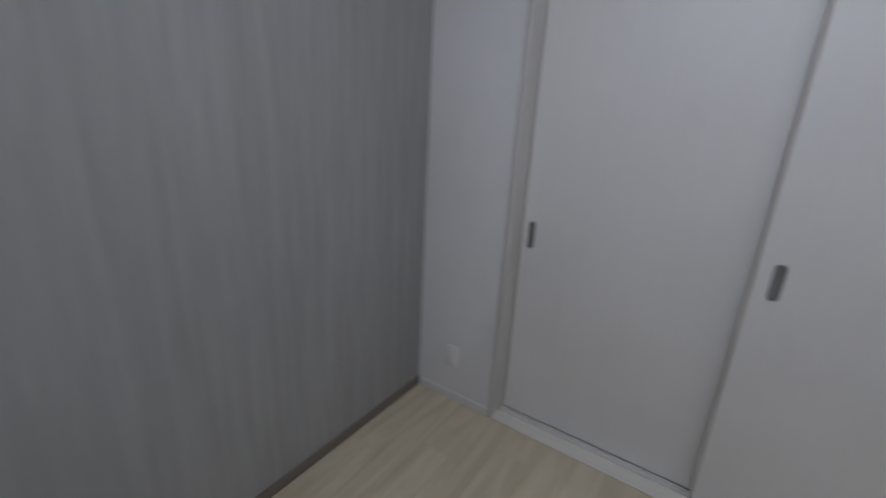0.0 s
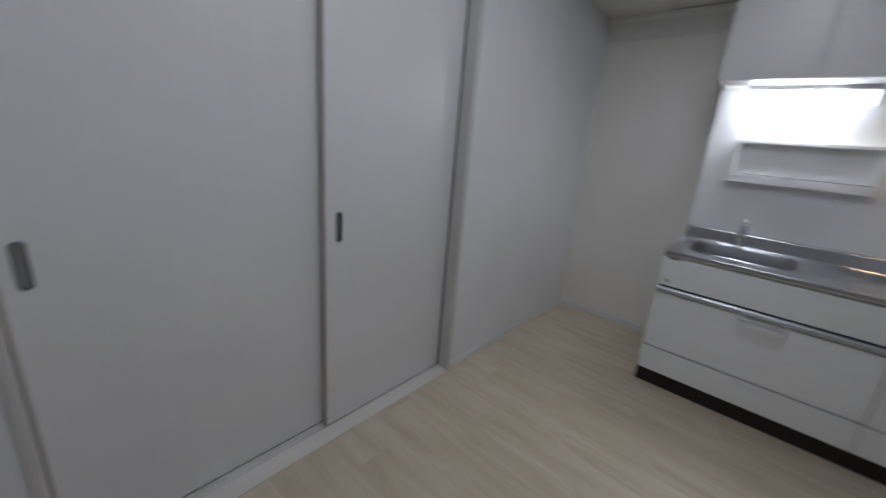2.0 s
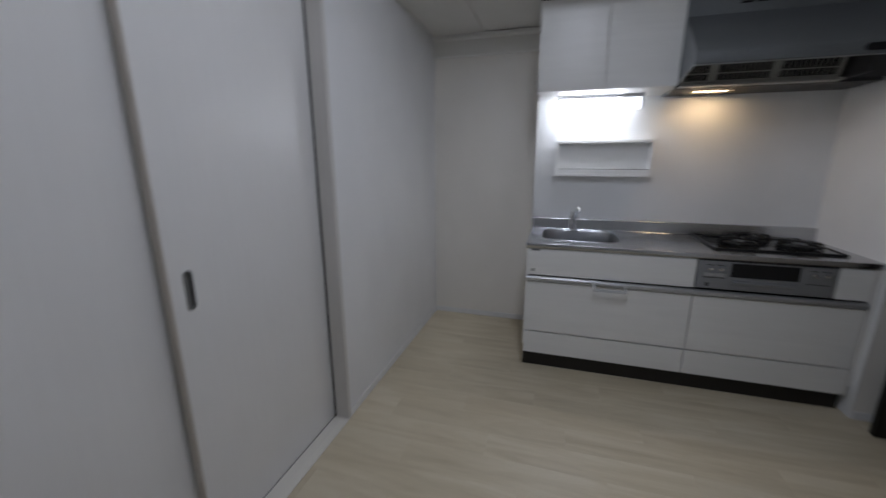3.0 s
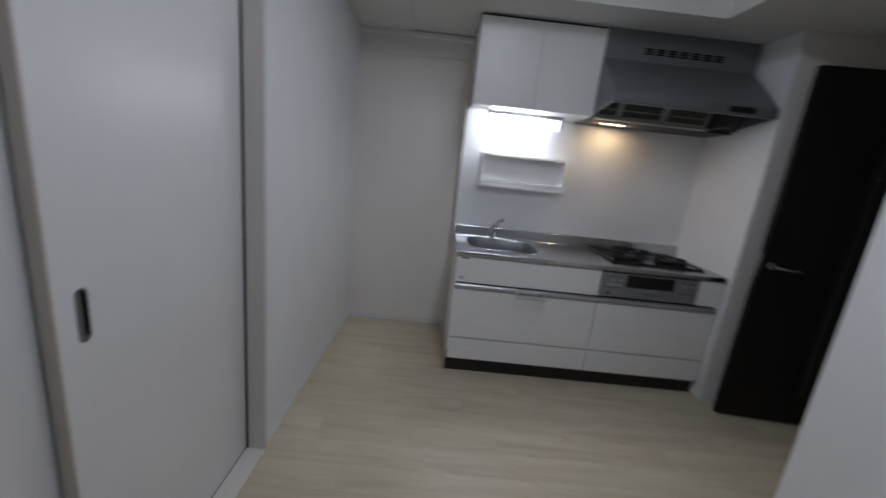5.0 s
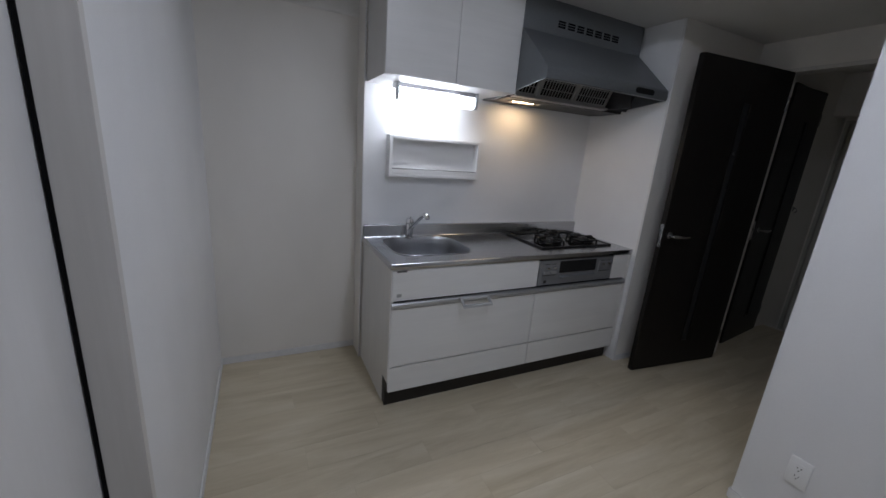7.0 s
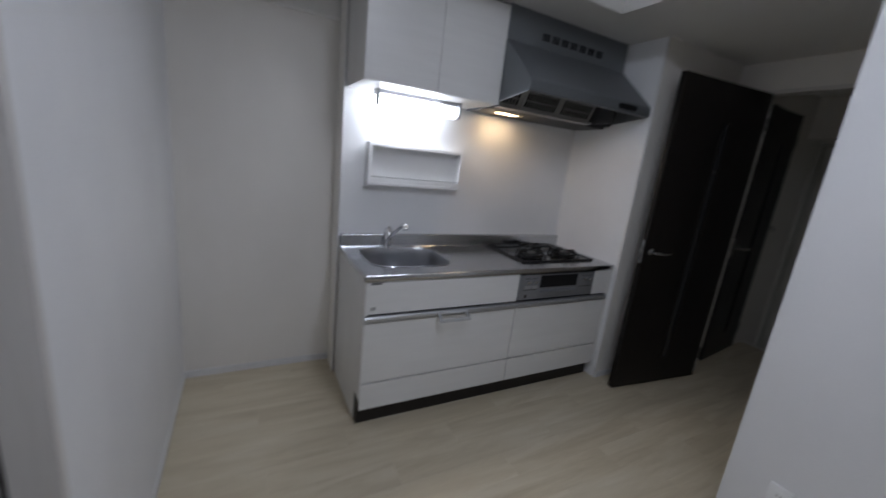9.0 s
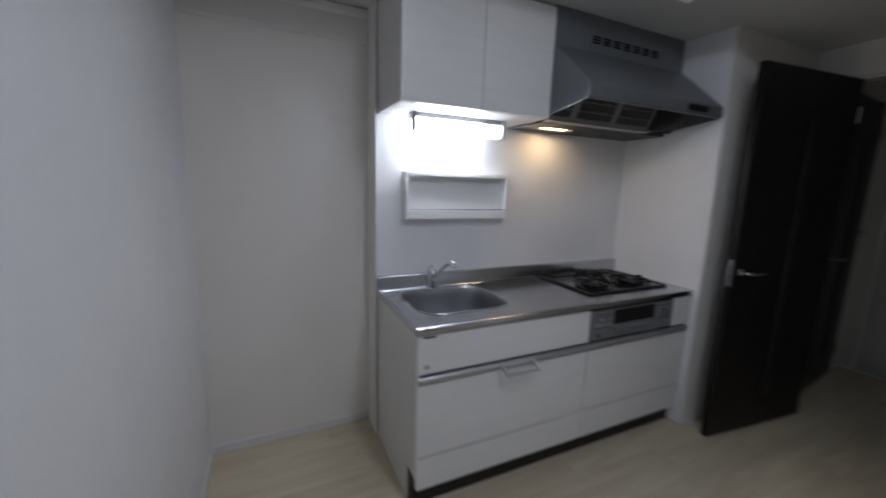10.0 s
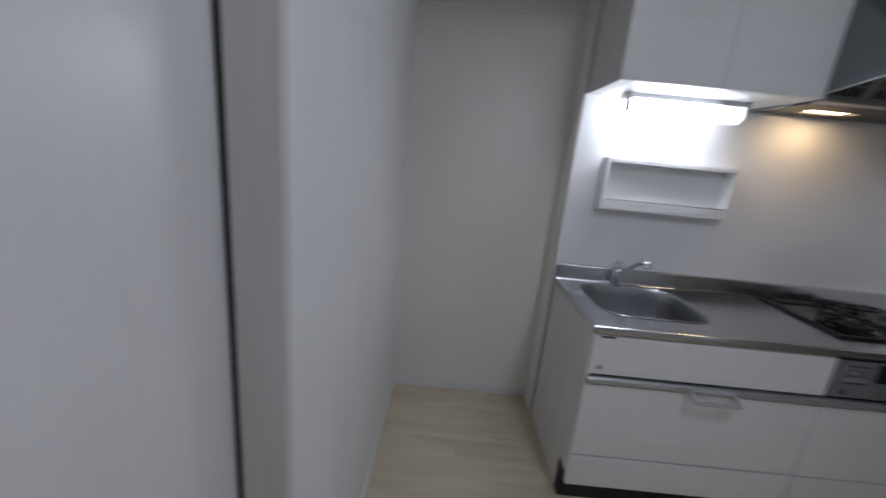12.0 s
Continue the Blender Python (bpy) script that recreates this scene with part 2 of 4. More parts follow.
def mesh_of(name, bm, mat, smooth=False):
    bmesh.ops.recalc_face_normals(bm, faces=bm.faces)
    me = bpy.data.meshes.new(name)
    bm.to_mesh(me)
    bm.free()
    me.materials.append(mat)
    if smooth:
        me.shade_smooth()
        me.set_sharp_from_angle(angle=radians(40))
    return me


def part(name, bm, mat, parent, label="", smooth=False):
    ob = new(name, mesh_of(name, bm, mat, smooth))
    ob.parent = parent
    ob.matrix_parent_inverse = parent.matrix_basis.inverted()
    return tagged(ob, label)


def thing(name, at, label, category, group="", kind=""):
    ob = new(name)
    ob.matrix_basis = pose(*at)
    ob.empty_display_size = 0.05
    bpy.context.view_layer.update()
    return tagged(ob, label, category, group, kind)


def solid(name, bm, mat, label, category, kind="", smooth=False, group=""):
    return tagged(new(name, mesh_of(name, bm, mat, smooth)), label, category, group, kind)


# ---------------------------------------------------------------- plan
X_GREY, X_NICHE, X_SPLASH = -0.935, 2.745, 2.58
Y_DOOR, Y_RIGHT, Y_WING = 1.72, -0.41, -0.86
X_HALL0, X_HALL1, X_SOFFIT = 0.918, 1.955, 1.937
Z_LOW, Z_HIGH = 2.28, 2.57
OPEN0, OPEN1, Z_HEAD = -0.455, 1.178, 2.16
WALL_T = 0.16
Y_BACK = Y_DOOR + WALL_T

# ---------------------------------------------------------------- walls
solid("wall_west", one(X_GREY - 0.15, X_GREY, Y_RIGHT - 0.1, 4.3, -0.05, Z_HIGH + 0.1), GREY,
      "grey wallpaper with fine vertical streaks on a plain wall", "wall", "structure")
solid("wall_north", boxes((X_GREY, OPEN0 - 0.025, Y_DOOR, Y_BACK, -0.05, Z_HIGH + 0.1), (OPEN1 + 0.025, X_NICHE + 0.15, Y_DOOR, Y_BACK, -0.05, Z_HIGH + 0.1),
                          (OPEN0 - 0.025, OPEN1 + 0.025, Y_DOOR, Y_BACK, Z_HEAD + 0.025, Z_HIGH + 0.1)), WALL,
      "white wallpapered wall with a wide sliding door opening", "wall", "structure")
solid("wall_niche", one(X_NICHE, X_NICHE + 0.15, Y_WING - 0.1, Y_DOOR, -0.05, Z_HIGH + 0.1), WALL_BOUNCE,
      "white wallpapered wall at the back of the fridge space", "wall", "structure")
solid("wall_furring", one(X_SPLASH + 0.006, X_NICHE, Y_WING - 0.1, 0.894, -0.05, Z_LOW), WALL_BOUNCE,
      "white boxed-out wall behind the kitchen unit", "wall", "structure")
solid("wall_wing", boxes((X_HALL1, X_SPLASH + 0.006, Y_WING - 0.12, Y_WING - 0.006, -0.05, Z_LOW)), WALL_BOUNCE,
      "short white wall at the end of the kitchen unit", "wall", "structure")
solid("wall_south", one(X_GREY, X_HALL0, Y_RIGHT - 0.3, Y_RIGHT, -0.05, Z_HIGH + 0.1, 0.004), WALL,
      "white wallpapered wall ending at the hallway", "wall", "structure")
solid("wall_hall_west", one(X_HALL0 - 0.15, X_HALL0, -4.1, Y_RIGHT - 0.3, -0.15, Z_LOW + 0.1), WALL_BOUNCE,
      "white wallpapered hallway wall, warm bounce put into its colour", "wall", "structure")
D2A, D2B = -2.73, -2.02
solid("wall_hall_east", boxes((X_HALL1, X_HALL1 + 0.12, D2B + 0.03, Y_WING - 0.12, -0.05, Z_LOW), (X_HALL1, X_HALL1 + 0.12, -4.1, D2A - 0.03, -0.15, Z_LOW),
                              (X_HALL1, X_HALL1 + 0.12, D2A - 0.03, D2B + 0.03, 2.1, Z_LOW)), WALL_BOUNCE,
      "white wallpapered hallway wall with a door opening", "wall", "structure")
solid("wall_washroom", boxes((X_HALL1 + 0.9, X_HALL1 + 1.0, -3.3, -1.6, -0.05, Z_LOW), (X_HALL1 + 0.12, X_HALL1 + 0.9, -3.3, -3.2, -0.05, Z_LOW),
                             (X_HALL1 + 0.12, X_HALL1 + 0.9, -1.7, -1.6, -0.05, Z_LOW)), WALL_BOUNCE, "plain walls of the room behind the hallway door", "wall", "structure")
solid("wall_hall_header", boxes((X_HALL0, X_HALL1, -1.79, -1.70, 2.10, Z_LOW)), WALL_BOUNCE, "white wall above the hallway door frame", "wall", "structure")
solid("wall_entrance_lintel", one(X_HALL0, X_HALL1, -3.10, -2.98, 1.945, Z_LOW), WALL_BOUNCE, "white lintel above the entrance recess", "wall", "structure")
Y_ENT = -3.22
solid("wall_entrance", boxes((X_HALL0, X_HALL1, Y_ENT - 0.15, Y_ENT, 1.93, Z_LOW), (X_HALL0, X_HALL0 + 0.03, Y_ENT - 0.15, Y_ENT, -0.15, 1.93), (X_HALL1 - 0.012, X_HALL1, Y_ENT - 0.15, Y_ENT, -0.15, 1.93)), WALL_BOUNCE,
      "white wall round the entrance door", "wall", "structure")
solid("wall_bedroom", boxes((X_GREY, 3.1, 4.3, 4.45, -0.05, Z_HIGH + 0.1), (2.95, 3.1, Y_BACK, 4.3, -0.05, Z_HIGH + 0.1), (2.16, 2.95, Y_BACK + 0.002, 2.25, -0.05, Z_HIGH)),
      WALL, "plain white walls of the neighbouring bedroom", "wall", "structure")

# ---------------------------------------------------------------- ceilings
solid("ceiling", one(X_GREY, X_SOFFIT + 0.1, Y_RIGHT - 0.05, Y_DOOR, Z_HIGH, Z_HIGH + 0.1), CEILING, "white papered ceiling of the room", "ceiling", "structure")
solid("ceiling_kitchen", boxes((X_SOFFIT, X_NICHE, 1.318, Y_DOOR, Z_LOW - 0.006, Z_HIGH - 0.002), (X_SOFFIT, X_NICHE, Y_RIGHT, 1.312, Z_LOW, Z_HIGH - 0.002),
                               (X_SOFFIT, X_NICHE, 1.312, 1.318, Z_LOW + 0.004, Z_HIGH - 0.002)), CEILING,
      "lowered white ceiling over the kitchen with a paper joint", "ceiling", "structure")
solid("ceiling_hall", boxes((X_HALL0, X_NICHE, -1.68, Y_RIGHT, Z_LOW, Z_HIGH - 0.002), (X_HALL0, X_HALL1 + 1.0, -4.1, -1.68, Z_LOW, Z_HIGH - 0.002)),
      CEILING, "lowered white ceiling over the hallway", "ceiling", "structure")
solid("ceiling_bedroom", one(X_GREY, 3.0, Y_BACK, 4.3, Z_HIGH, Z_HIGH + 0.1), CEILING, "white ceiling of the bedroom", "ceiling", "structure")
bm = prism(bmesh.new(), [(X_NICHE, 2.118), (X_NICHE - 0.008, 2.118), (X_NICHE - 0.014, 2.130), (X_NICHE - 0.016, 2.235), (X_NICHE - 0.032, 2.25), (X_NICHE - 0.032, Z_LOW - 0.007), (X_NICHE, Z_LOW - 0.007)], 0.895, Y_DOOR)
solid("trim_niche_cornice", bm, CEILING, "cream boxed cornice along the top of the fridge space", "cornice", "structure")

# ---------------------------------------------------------------- skirting
solid("baseboard_west", one(X_GREY, X_GREY + 0.009, Y_RIGHT, Y_DOOR, 0, 0.05, 0.002), BROWN, "grey-brown skirting along the grey wall", "skirting", "structure")
solid("baseboard_north_left", one(X_GREY + 0.009, OPEN0 - 0.025, Y_DOOR - 0.007, Y_DOOR, 0, 0.045, 0.002), SKIRT, "low white skirting", "skirting", "structure")
solid("baseboard_north_right", one(OPEN1 + 0.025, X_NICHE, Y_DOOR - 0.007, Y_DOOR, 0, 0.045, 0.002), SKIRT, "low white skirting", "skirting", "structure")
solid("baseboard_niche", one(X_NICHE - 0.007, X_NICHE, 0.894, Y_DOOR - 0.007, 0, 0.045, 0.002), SKIRT, "low white skirting in the fridge space", "skirting", "structure")
solid("baseboard_south", one(X_GREY + 0.009, X_HALL0 + 0.007, Y_RIGHT, Y_RIGHT + 0.007, 0, 0.045, 0.002), SKIRT, "low white skirting", "skirting", "structure")
solid("trim_entrance_step", one(X_HALL0, X_HALL1, -2.985, -2.945, -0.11, 0.006, 0.003), SILL, "pale wooden step edge at the entrance", "step", "structure")
solid("baseboard_hall_west", one(X_HALL0, X_HALL0 + 0.007, -2.945, Y_RIGHT - 0.003, 0, 0.045, 0.002), SKIRT, "low white skirting in the hallway", "skirting", "structure")
solid("baseboard_wing", one(X_HALL1 - 0.007, X_HALL1, -1.62, Y_WING - 0.008, 0, 0.045, 0.002), SKIRT, "low white skirting by the dark door", "skirting", "structure")

# ---------------------------------------------------------------- sliding door
frame_set = thing("door_frame_sliding", (0.35, Y_DOOR, 0), "ivory sliding door frame with a cream floor track", "door frame", kind="structure")
part("jamb", one(OPEN0 - 0.025, OPEN0, Y_DOOR - 0.008, Y_BACK + 0.008, 0, Z_HEAD + 0.025, 0.0025), JAMB, frame_set)
part("jamb", boxes((OPEN1, OPEN1 + 0.025, Y_DOOR - 0.008, 1.787, 0, Z_HEAD + 0.025), (OPEN1 + 0.018, OPEN1 + 0.025, 1.787, Y_BACK - 0.01, 0, Z_HEAD + 0.025), (OPEN1, OPEN1 + 0.025, Y_BACK - 0.01, Y_BACK + 0.008, 0, Z_HEAD + 0.025)), JAMB, frame_set)
# near-black lining and cover strip put the jamb gap's shade into colour
part("jamb_groove", boxes((OPEN1 + 0.0165, OPEN1 + 0.018, 1.788, Y_BACK - 0.01, 0, Z_HEAD), (OPEN1 - 0.0015, OPEN1 + 0.0165, 1.7872, 1.7950, 0.006, Z_HEAD)), SLOT, frame_set, "black lining that paints the shaded jamb gap")
part("head", one(OPEN0, OPEN1, Y_DOOR - 0.008, Y_BACK + 0.008, Z_HEAD, Z_HEAD + 0.025, 0.0025), TRIM, frame_set)
part("sill", boxes((OPEN0, OPEN1, Y_DOOR - 0.010, 1.793, -0.004, 0.005), (OPEN0, OPEN1, 1.832, 1.836, -0.004, 0.005), (OPEN0, OPEN1, 1.876, Y_BACK + 0.008, -0.004, 0.005)), SILL, frame_set, "cream floor sill")
for y in (1.7945, 1.8375):
    part("rail", boxes((OPEN0, OPEN1, y, y + 0.0365, -0.0065, 0.0025)), RAIL, frame_set, "shiny metal floor rail")


def stadium_ring(x, y0, y1, z0, z1, r_out, r_in):
    """An upright ring with round ends, from y0 to y1."""
    bm = bmesh.new()
    top, low = z1 - r_out, z0 + r_out
    loops = []
    for radius, y in ((r_out, y0 + 0.0008), (r_out - 0.001, y0), (r_in, y0), (r_in, y1), (r_out, y1)):
        loop = [(x + radius * math.cos(a), y, top + radius * math.sin(a)) for a in np.linspace(0, math.pi, 11)]
        loop += [(x + radius * math.cos(a), y, low + radius * math.sin(a)) for a in np.linspace(math.pi, 2 * math.pi, 11)]
        loops.append([bm.verts.new(c) for c in loop])
    for p, q in zip(loops, loops[1:] + loops[:1]):
        for k in range(len(p)):
            bm.faces.new((p[k], p[(k + 1) % len(p)], q[(k + 1) % len(p)], q[k]))
    return bm


def sliding_panel(x0, x1, y0, hx, label):
    """A tall laminate panel with edge strips and a recessed pull."""
    d = thing("sliding_door", ((x0 + x1) / 2, y0 + 0.016, 0.0025), label, "sliding door", "sliding doors of one opening")
    y1 = y0 + 0.032
    hz0, hz1, hw = 0.904, 1.026, 0.0115
    part("panel", boxes((x0 + 0.006, hx - hw, y0, y1, 0.0095, Z_HEAD - 0.004), (hx + hw, x1 - 0.006, y0, y1, 0.0095, Z_HEAD - 0.004),
                        (hx - hw, hx + hw, y0, y1, 0.0095, hz0), (hx - hw, hx + hw, y0, y1, hz1, Z_HEAD - 0.004), (hx - hw, hx + hw, y0 + 0.015, y1, hz0, hz1)), PANEL, d)
    for xr in (x0 + 0.10, x1 - 0.10):
        part("bottom_roller", one(xr - 0.02, xr + 0.02, y0 + 0.011, y0 + 0.021, 0.0025, 0.0096, 0.002), BLACK, d, "dark roller")
    for a, b in ((x0, x0 + 0.006), (x1 - 0.006, x1)):
        part("edge_strip", one(a, b, y0 - 0.0005, y1, 0.0095, Z_HEAD - 0.004, 0.0015), EDGE, d, "taupe edge strip")
    cup = part("recessed_pull", stadium_ring(hx, y0 - 0.002, y0 + 0.012, hz0 - 0.004, hz1 + 0.004, hw + 0.004, hw), NICKEL, d, "dark recessed metal pull with round ends", True)
    part("cup_floor", one(hx - hw - 0.001, hx + hw + 0.001, y0 + 0.0105, y0 + 0.0150, hz0 - 0.001, hz1 + 0.001), CUP, cup)
    return d


sliding_panel(0.416, OPEN1 + 0.011, 1.798, 0.482, "closed ivory sliding door with a dark recessed pull")
sliding_panel(OPEN0 + 0.003, 0.444, 1.842, -0.402, "closed ivory sliding door behind the other panel")


# ---------------------------------------------------------------- wall plates
def wall_plate(x, y, z, facing, label, slots):
    """A cover plate, 70 x 120 mm, on a wall that faces -y (facing=-1) or +y (1)."""
    p = thing("wall_outlet", (x, y, z - 0.06), label, "wall outlet")
    a, b = sorted((y, y + facing * 0.008))
    part("plate", one(x - 0.035, x + 0.035, a, b, z - 0.06, z + 0.06, 0.003), WHITE, p, smooth=True)
    c = y + facing * 0.008
    a, b = sorted((c - facing * 0.001, c + facing * 0.0025))
    part("insert", one(x - 0.0135, x + 0.0135, a, b, z - 0.038, z + 0.038, 0.001), WHITE, p)
    a, b = sorted((c + facing * 0.0015, c + facing * 0.0030))
    for dz in slots:
        for dx in (-0.006, 0.006):
            part("slot", one(x + dx - 0.001, x + dx + 0.001, a, b, z + dz - 0.004, z + dz + 0.004), SLOT, p)
        part("earth_hole", one(x - 0.002, x + 0.002, a, b, z + dz - 0.014, z + dz - 0.010), SLOT, p)


wall_plate(-0.715, Y_DOOR, 0.261, -1, "white blank wall plate low on the wall", ())
wall_plate(0.737, Y_RIGHT, 0.306, 1, "white double power outlet low on the wall", (0.022, -0.014))

# hanging rail on the south wall
rail = thing("hanging_rail", (0.30, Y_RIGHT, 1.9770), "white wall-mounted hanging rail with a lower lip", "wall rail")
bm = prism(bmesh.new(), [(Y_RIGHT, 2.0070), (Y_RIGHT + 0.020, 2.0070), (Y_RIGHT + 0.022, 2.0040), (Y_RIGHT + 0.022, 1.9800), (Y_RIGHT + 0.016, 1.9770), (Y_RIGHT, 1.9770)], -0.45, 0.858, "x")
part("profile", bm, WHITE, rail)
part("top_slot", one(-0.449, 0.850, Y_RIGHT, Y_RIGHT + 0.010, 2.0070, 2.0140), NICKEL, rail, "dark channel along the top")
part("lower_lip", one(-0.449, 0.83, Y_RIGHT, Y_RIGHT + 0.012, 1.9670, 1.9770), ALU, rail)
# taupe puts the shade on the rail's underside into the bracket colour
part("end_cap", one(0.800, 0.861, Y_RIGHT, Y_RIGHT + 0.03, 1.9520, 1.9785, 0.003), EDGE, rail, "end bracket, taupe for the shade under the rail")

# room ceiling light, above the walk
LX, LY, LL, LW = 0.46, 0.63, 0.62, 0.11   # centre, half length, half width
light = thing("ceiling_light", (LX, LY, Z_HIGH), "long white ceiling light, switched on", "ceiling light")
part("base", one(LX - LL, LX + LL, LY - LW, LY + LW, Z_HIGH - 0.022, Z_HIGH, 0.004), WHITE, light, smooth=True)
hump = [(LY + (LW - 0.012) * math.cos(a), Z_HIGH - 0.0225 - 0.042 * math.sin(a)) for a in np.linspace(0, math.pi, 13)]
part("diffuser", prism(bmesh.new(), hump, LX - LL + 0.012, LX + LL - 0.012, "x"), DISC, light, "lit milky diffuser", True)

# ---------------------------------------------------------------- kitchen base unit
XF, XB, YL, YR, ZC = 1.987, X_SPLASH, 0.880, Y_WING, 0.852
SPLIT = -0.052
unit = thing("kitchen_base_cabinet", ((XF + XB) / 2, (YL + YR) / 2, 0), "white kitchen base cabinet with drawers and a dark kick board", "kitchen cabinet")
side = [(XF + 0.002, 0.172), (2.084, 0.172), (2.084, 0.0), (XB - 0.002, 0.0), (XB - 0.002, 0.818), (XF + 0.002, 0.818)]
part("side_panel", prism(bmesh.new(), side, YL - 0.016, YL), CARCASS, unit)
part("side_panel", prism(bmesh.new(), side, YR + 0.002, YR + 0.018), CARCASS, unit)
part("carcass", boxes((2.012, XB - 0.01, YR + 0.018, YL - 0.016, 0.112, 0.66), (2.25, XB - 0.01, YR + 0.018, YL - 0.016, 0.03, 0.112)), CARCASS, unit)
part("kick_board", one(2.036, 2.0565, YR + 0.018, YL - 0.004, 0.0, 0.1115), KICK, unit, "dark brown recessed kick board")
# two added dark boxes give the side panel's notch its shade by colour
part("notch_shade", one(2.0065, 2.0845, YL - 0.0165, YL - 0.0045, 0.113, 0.1725), KICK, unit, "dark box standing in for shade in the notch")
part("notch_shade", one(2.057, 2.0845, YL - 0.0165, YL - 0.0045, 0.0, 0.1128), KICK, unit, "dark box standing in for shade behind the kick board")
G = 0.0026


def front(name, y0, y1, z0, z1, label=""):
    return part(name, one(XF - 0.002, XF + 0.018, y0 + G, y1 - G, z0 + G, z1 - G, 0.0015), CABINET, unit, label)


front("drawer_front", SPLIT, YL - 0.004, 0.268, 0.606)
front("drawer_front", SPLIT, YL - 0.004, 0.112, 0.264)
front("drawer_front", YR + 0.034, SPLIT, 0.268, 0.606)
front("drawer_front", YR + 0.034, SPLIT, 0.112, 0.264)
top_front = front("sink_front", SPLIT, YL - 0.004, 0.648, 0.817)
front("filler_front", YR + 0.034, -0.682, 0.648, 0.817)
part("filler_strip", one(XF + 0.006, XF + 0.02, YR + 0.018, YR + 0.032, 0.112, 0.817), CARCASS, unit)
part("name_plate", one(XF - 0.0035, XF - 0.001, 0.800, 0.853, 0.806, 0.814), INK, top_front, "small dark name bar")
part("maker_mark", one(XF - 0.003, XF - 0.001, 0.824, 0.850, 0.672, 0.690), GREYINK, top_front, "small grey printed mark")
for y0, y1 in ((SPLIT + 0.001, YL - 0.004), (YR + 0.034, SPLIT - 0.001)):
    bm = prism(bmesh.new(), [(XF - 0.012, 0.612), (XF - 0.015, 0.618), (XF - 0.015, 0.632), (XF - 0.008, 0.640), (XF + 0.016, 0.640), (XF + 0.016, 0.608), (XF - 0.006, 0.608)], y0, y1)
    part("pull_rail", bm, ALU, unit, "satin aluminium pull rail")
    # near-black strip paints the shade in the joint above the rail
    part("shadow_gap", one(XF + 0.010, XF + 0.016, y0, y1, 0.6405, 0.648), SLOT, unit)
hd = bmesh.new()
for y in (0.476, 0.306):
    prism(hd, [(XF - 0.012, 0.636), (XF - 0.065, 0.605), (XF - 0.065, 0.594), (XF - 0.012, 0.622)], y - 0.007, y + 0.007)
prism(hd, [(XF - 0.054, 0.609), (XF - 0.064, 0.605), (XF - 0.065, 0.594), (XF - 0.055, 0.599)], 0.312, 0.470)
prism(hd, [(XF - 0.016, 0.636), (XF - 0.026, 0.631), (XF - 0.026, 0.623), (XF - 0.016, 0.626)], 0.317, 0.465)
part("towel_handle", hd, SILVER, unit, "projecting open pale silver handle")

# ---------------------------------------------------------------- worktop with sink
worktop = thing("worktop", ((XF + XB) / 2, 0.02, 0.818), "brushed stainless steel worktop with an upstand", "worktop")
SX, SY, SA, SB = 2.315, 0.560, 0.205, 0.243   # sink centre, half depth, half width


def superloop(a, b, z, angles, p=4.2):
    out = []
    for t in angles:
        c, s = math.cos(t), math.sin(t)
        k = (abs(c / a) ** p + abs(s / b) ** p) ** (-1 / p)
        out.append(Vector((SX + k * c, SY + k * s, z)))
    return out


HA, HB = SA + 0.006, SB + 0.006
corner = math.atan2(HB, HA)
angles = sorted({round(2 * math.pi * i / 64, 6) for i in range(64)} | {round(x % (2 * math.pi), 6) for x in (corner, math.pi - corner, math.pi + corner, -corner)})
CT = ZC - 0.002
bm = bmesh.new()
inner = [bm.verts.new(p) for p in superloop(SA, SB, CT, angles)]
outer = []
for t in angles:
    c, s = math.cos(t), math.sin(t)
    k = min(HA / max(abs(c), 1e-9), HB / max(abs(s), 1e-9))
    outer.append(bm.verts.new((SX + k * c, SY + k * s, CT)))
n = len(angles)
for i in range(n):
    bm.faces.new((outer[i], outer[(i + 1) % n], inner[(i + 1) % n], inner[i]))
lower = [bm.verts.new(p) for p in superloop(SA, SB, CT - 0.03, angles)]
for i in range(n):
    bm.faces.new((inner[i], inner[(i + 1) % n], lower[(i + 1) % n], lower[i]))
XE, XS = XF - 0.004, XB - 0.03
xs, ys = (XE + 0.006, SX - HA, SX + HA, XB), (YR + 0.001, SY - HB, SY + HB, YL + 0.003)
for i in range(3):
    for j in range(3):
        if (i, j) != (1, 1):
            box(bm, xs[i], xs[i + 1], ys[j], ys[j + 1], 0.832, CT)
bmesh.ops.remove_doubles(bm, verts=bm.verts, dist=0.00002)
part("top", bm, STEEL, worktop)
nose = [(XE + 0.006, 0.820), (XE + 0.001, 0.821), (XE - 0.001, 0.825), (XE - 0.001, 0.844), (XE + 0.001, 0.850), (XE + 0.006, ZC), (XE + 0.014, ZC), (XE + 0.018, CT - 0.0005), (XE + 0.018, 0.820)]
part("front_edge", prism(bmesh.new(), nose, YR + 0.012, YL + 0.004), STEEL, worktop, "rounded steel front edge", True)
part("front_corner", tube(bmesh.new(), [(XE + 0.010, YR + 0.011, 0.821), (XE + 0.010, YR + 0.011, 0.851)], 0.011, 14), STEEL, worktop, "", True)
edge = [(YL + 0.004, 0.820), (YL + 0.006, 0.824), (YL + 0.006, 0.846), (YL + 0.003, ZC), (YL - 0.004, ZC), (YL - 0.008, CT - 0.0005), (YL - 0.008, 0.820)]
part("side_edge", prism(bmesh.new(), edge, XE + 0.008, XB, "x"), STEEL, worktop, "", True)
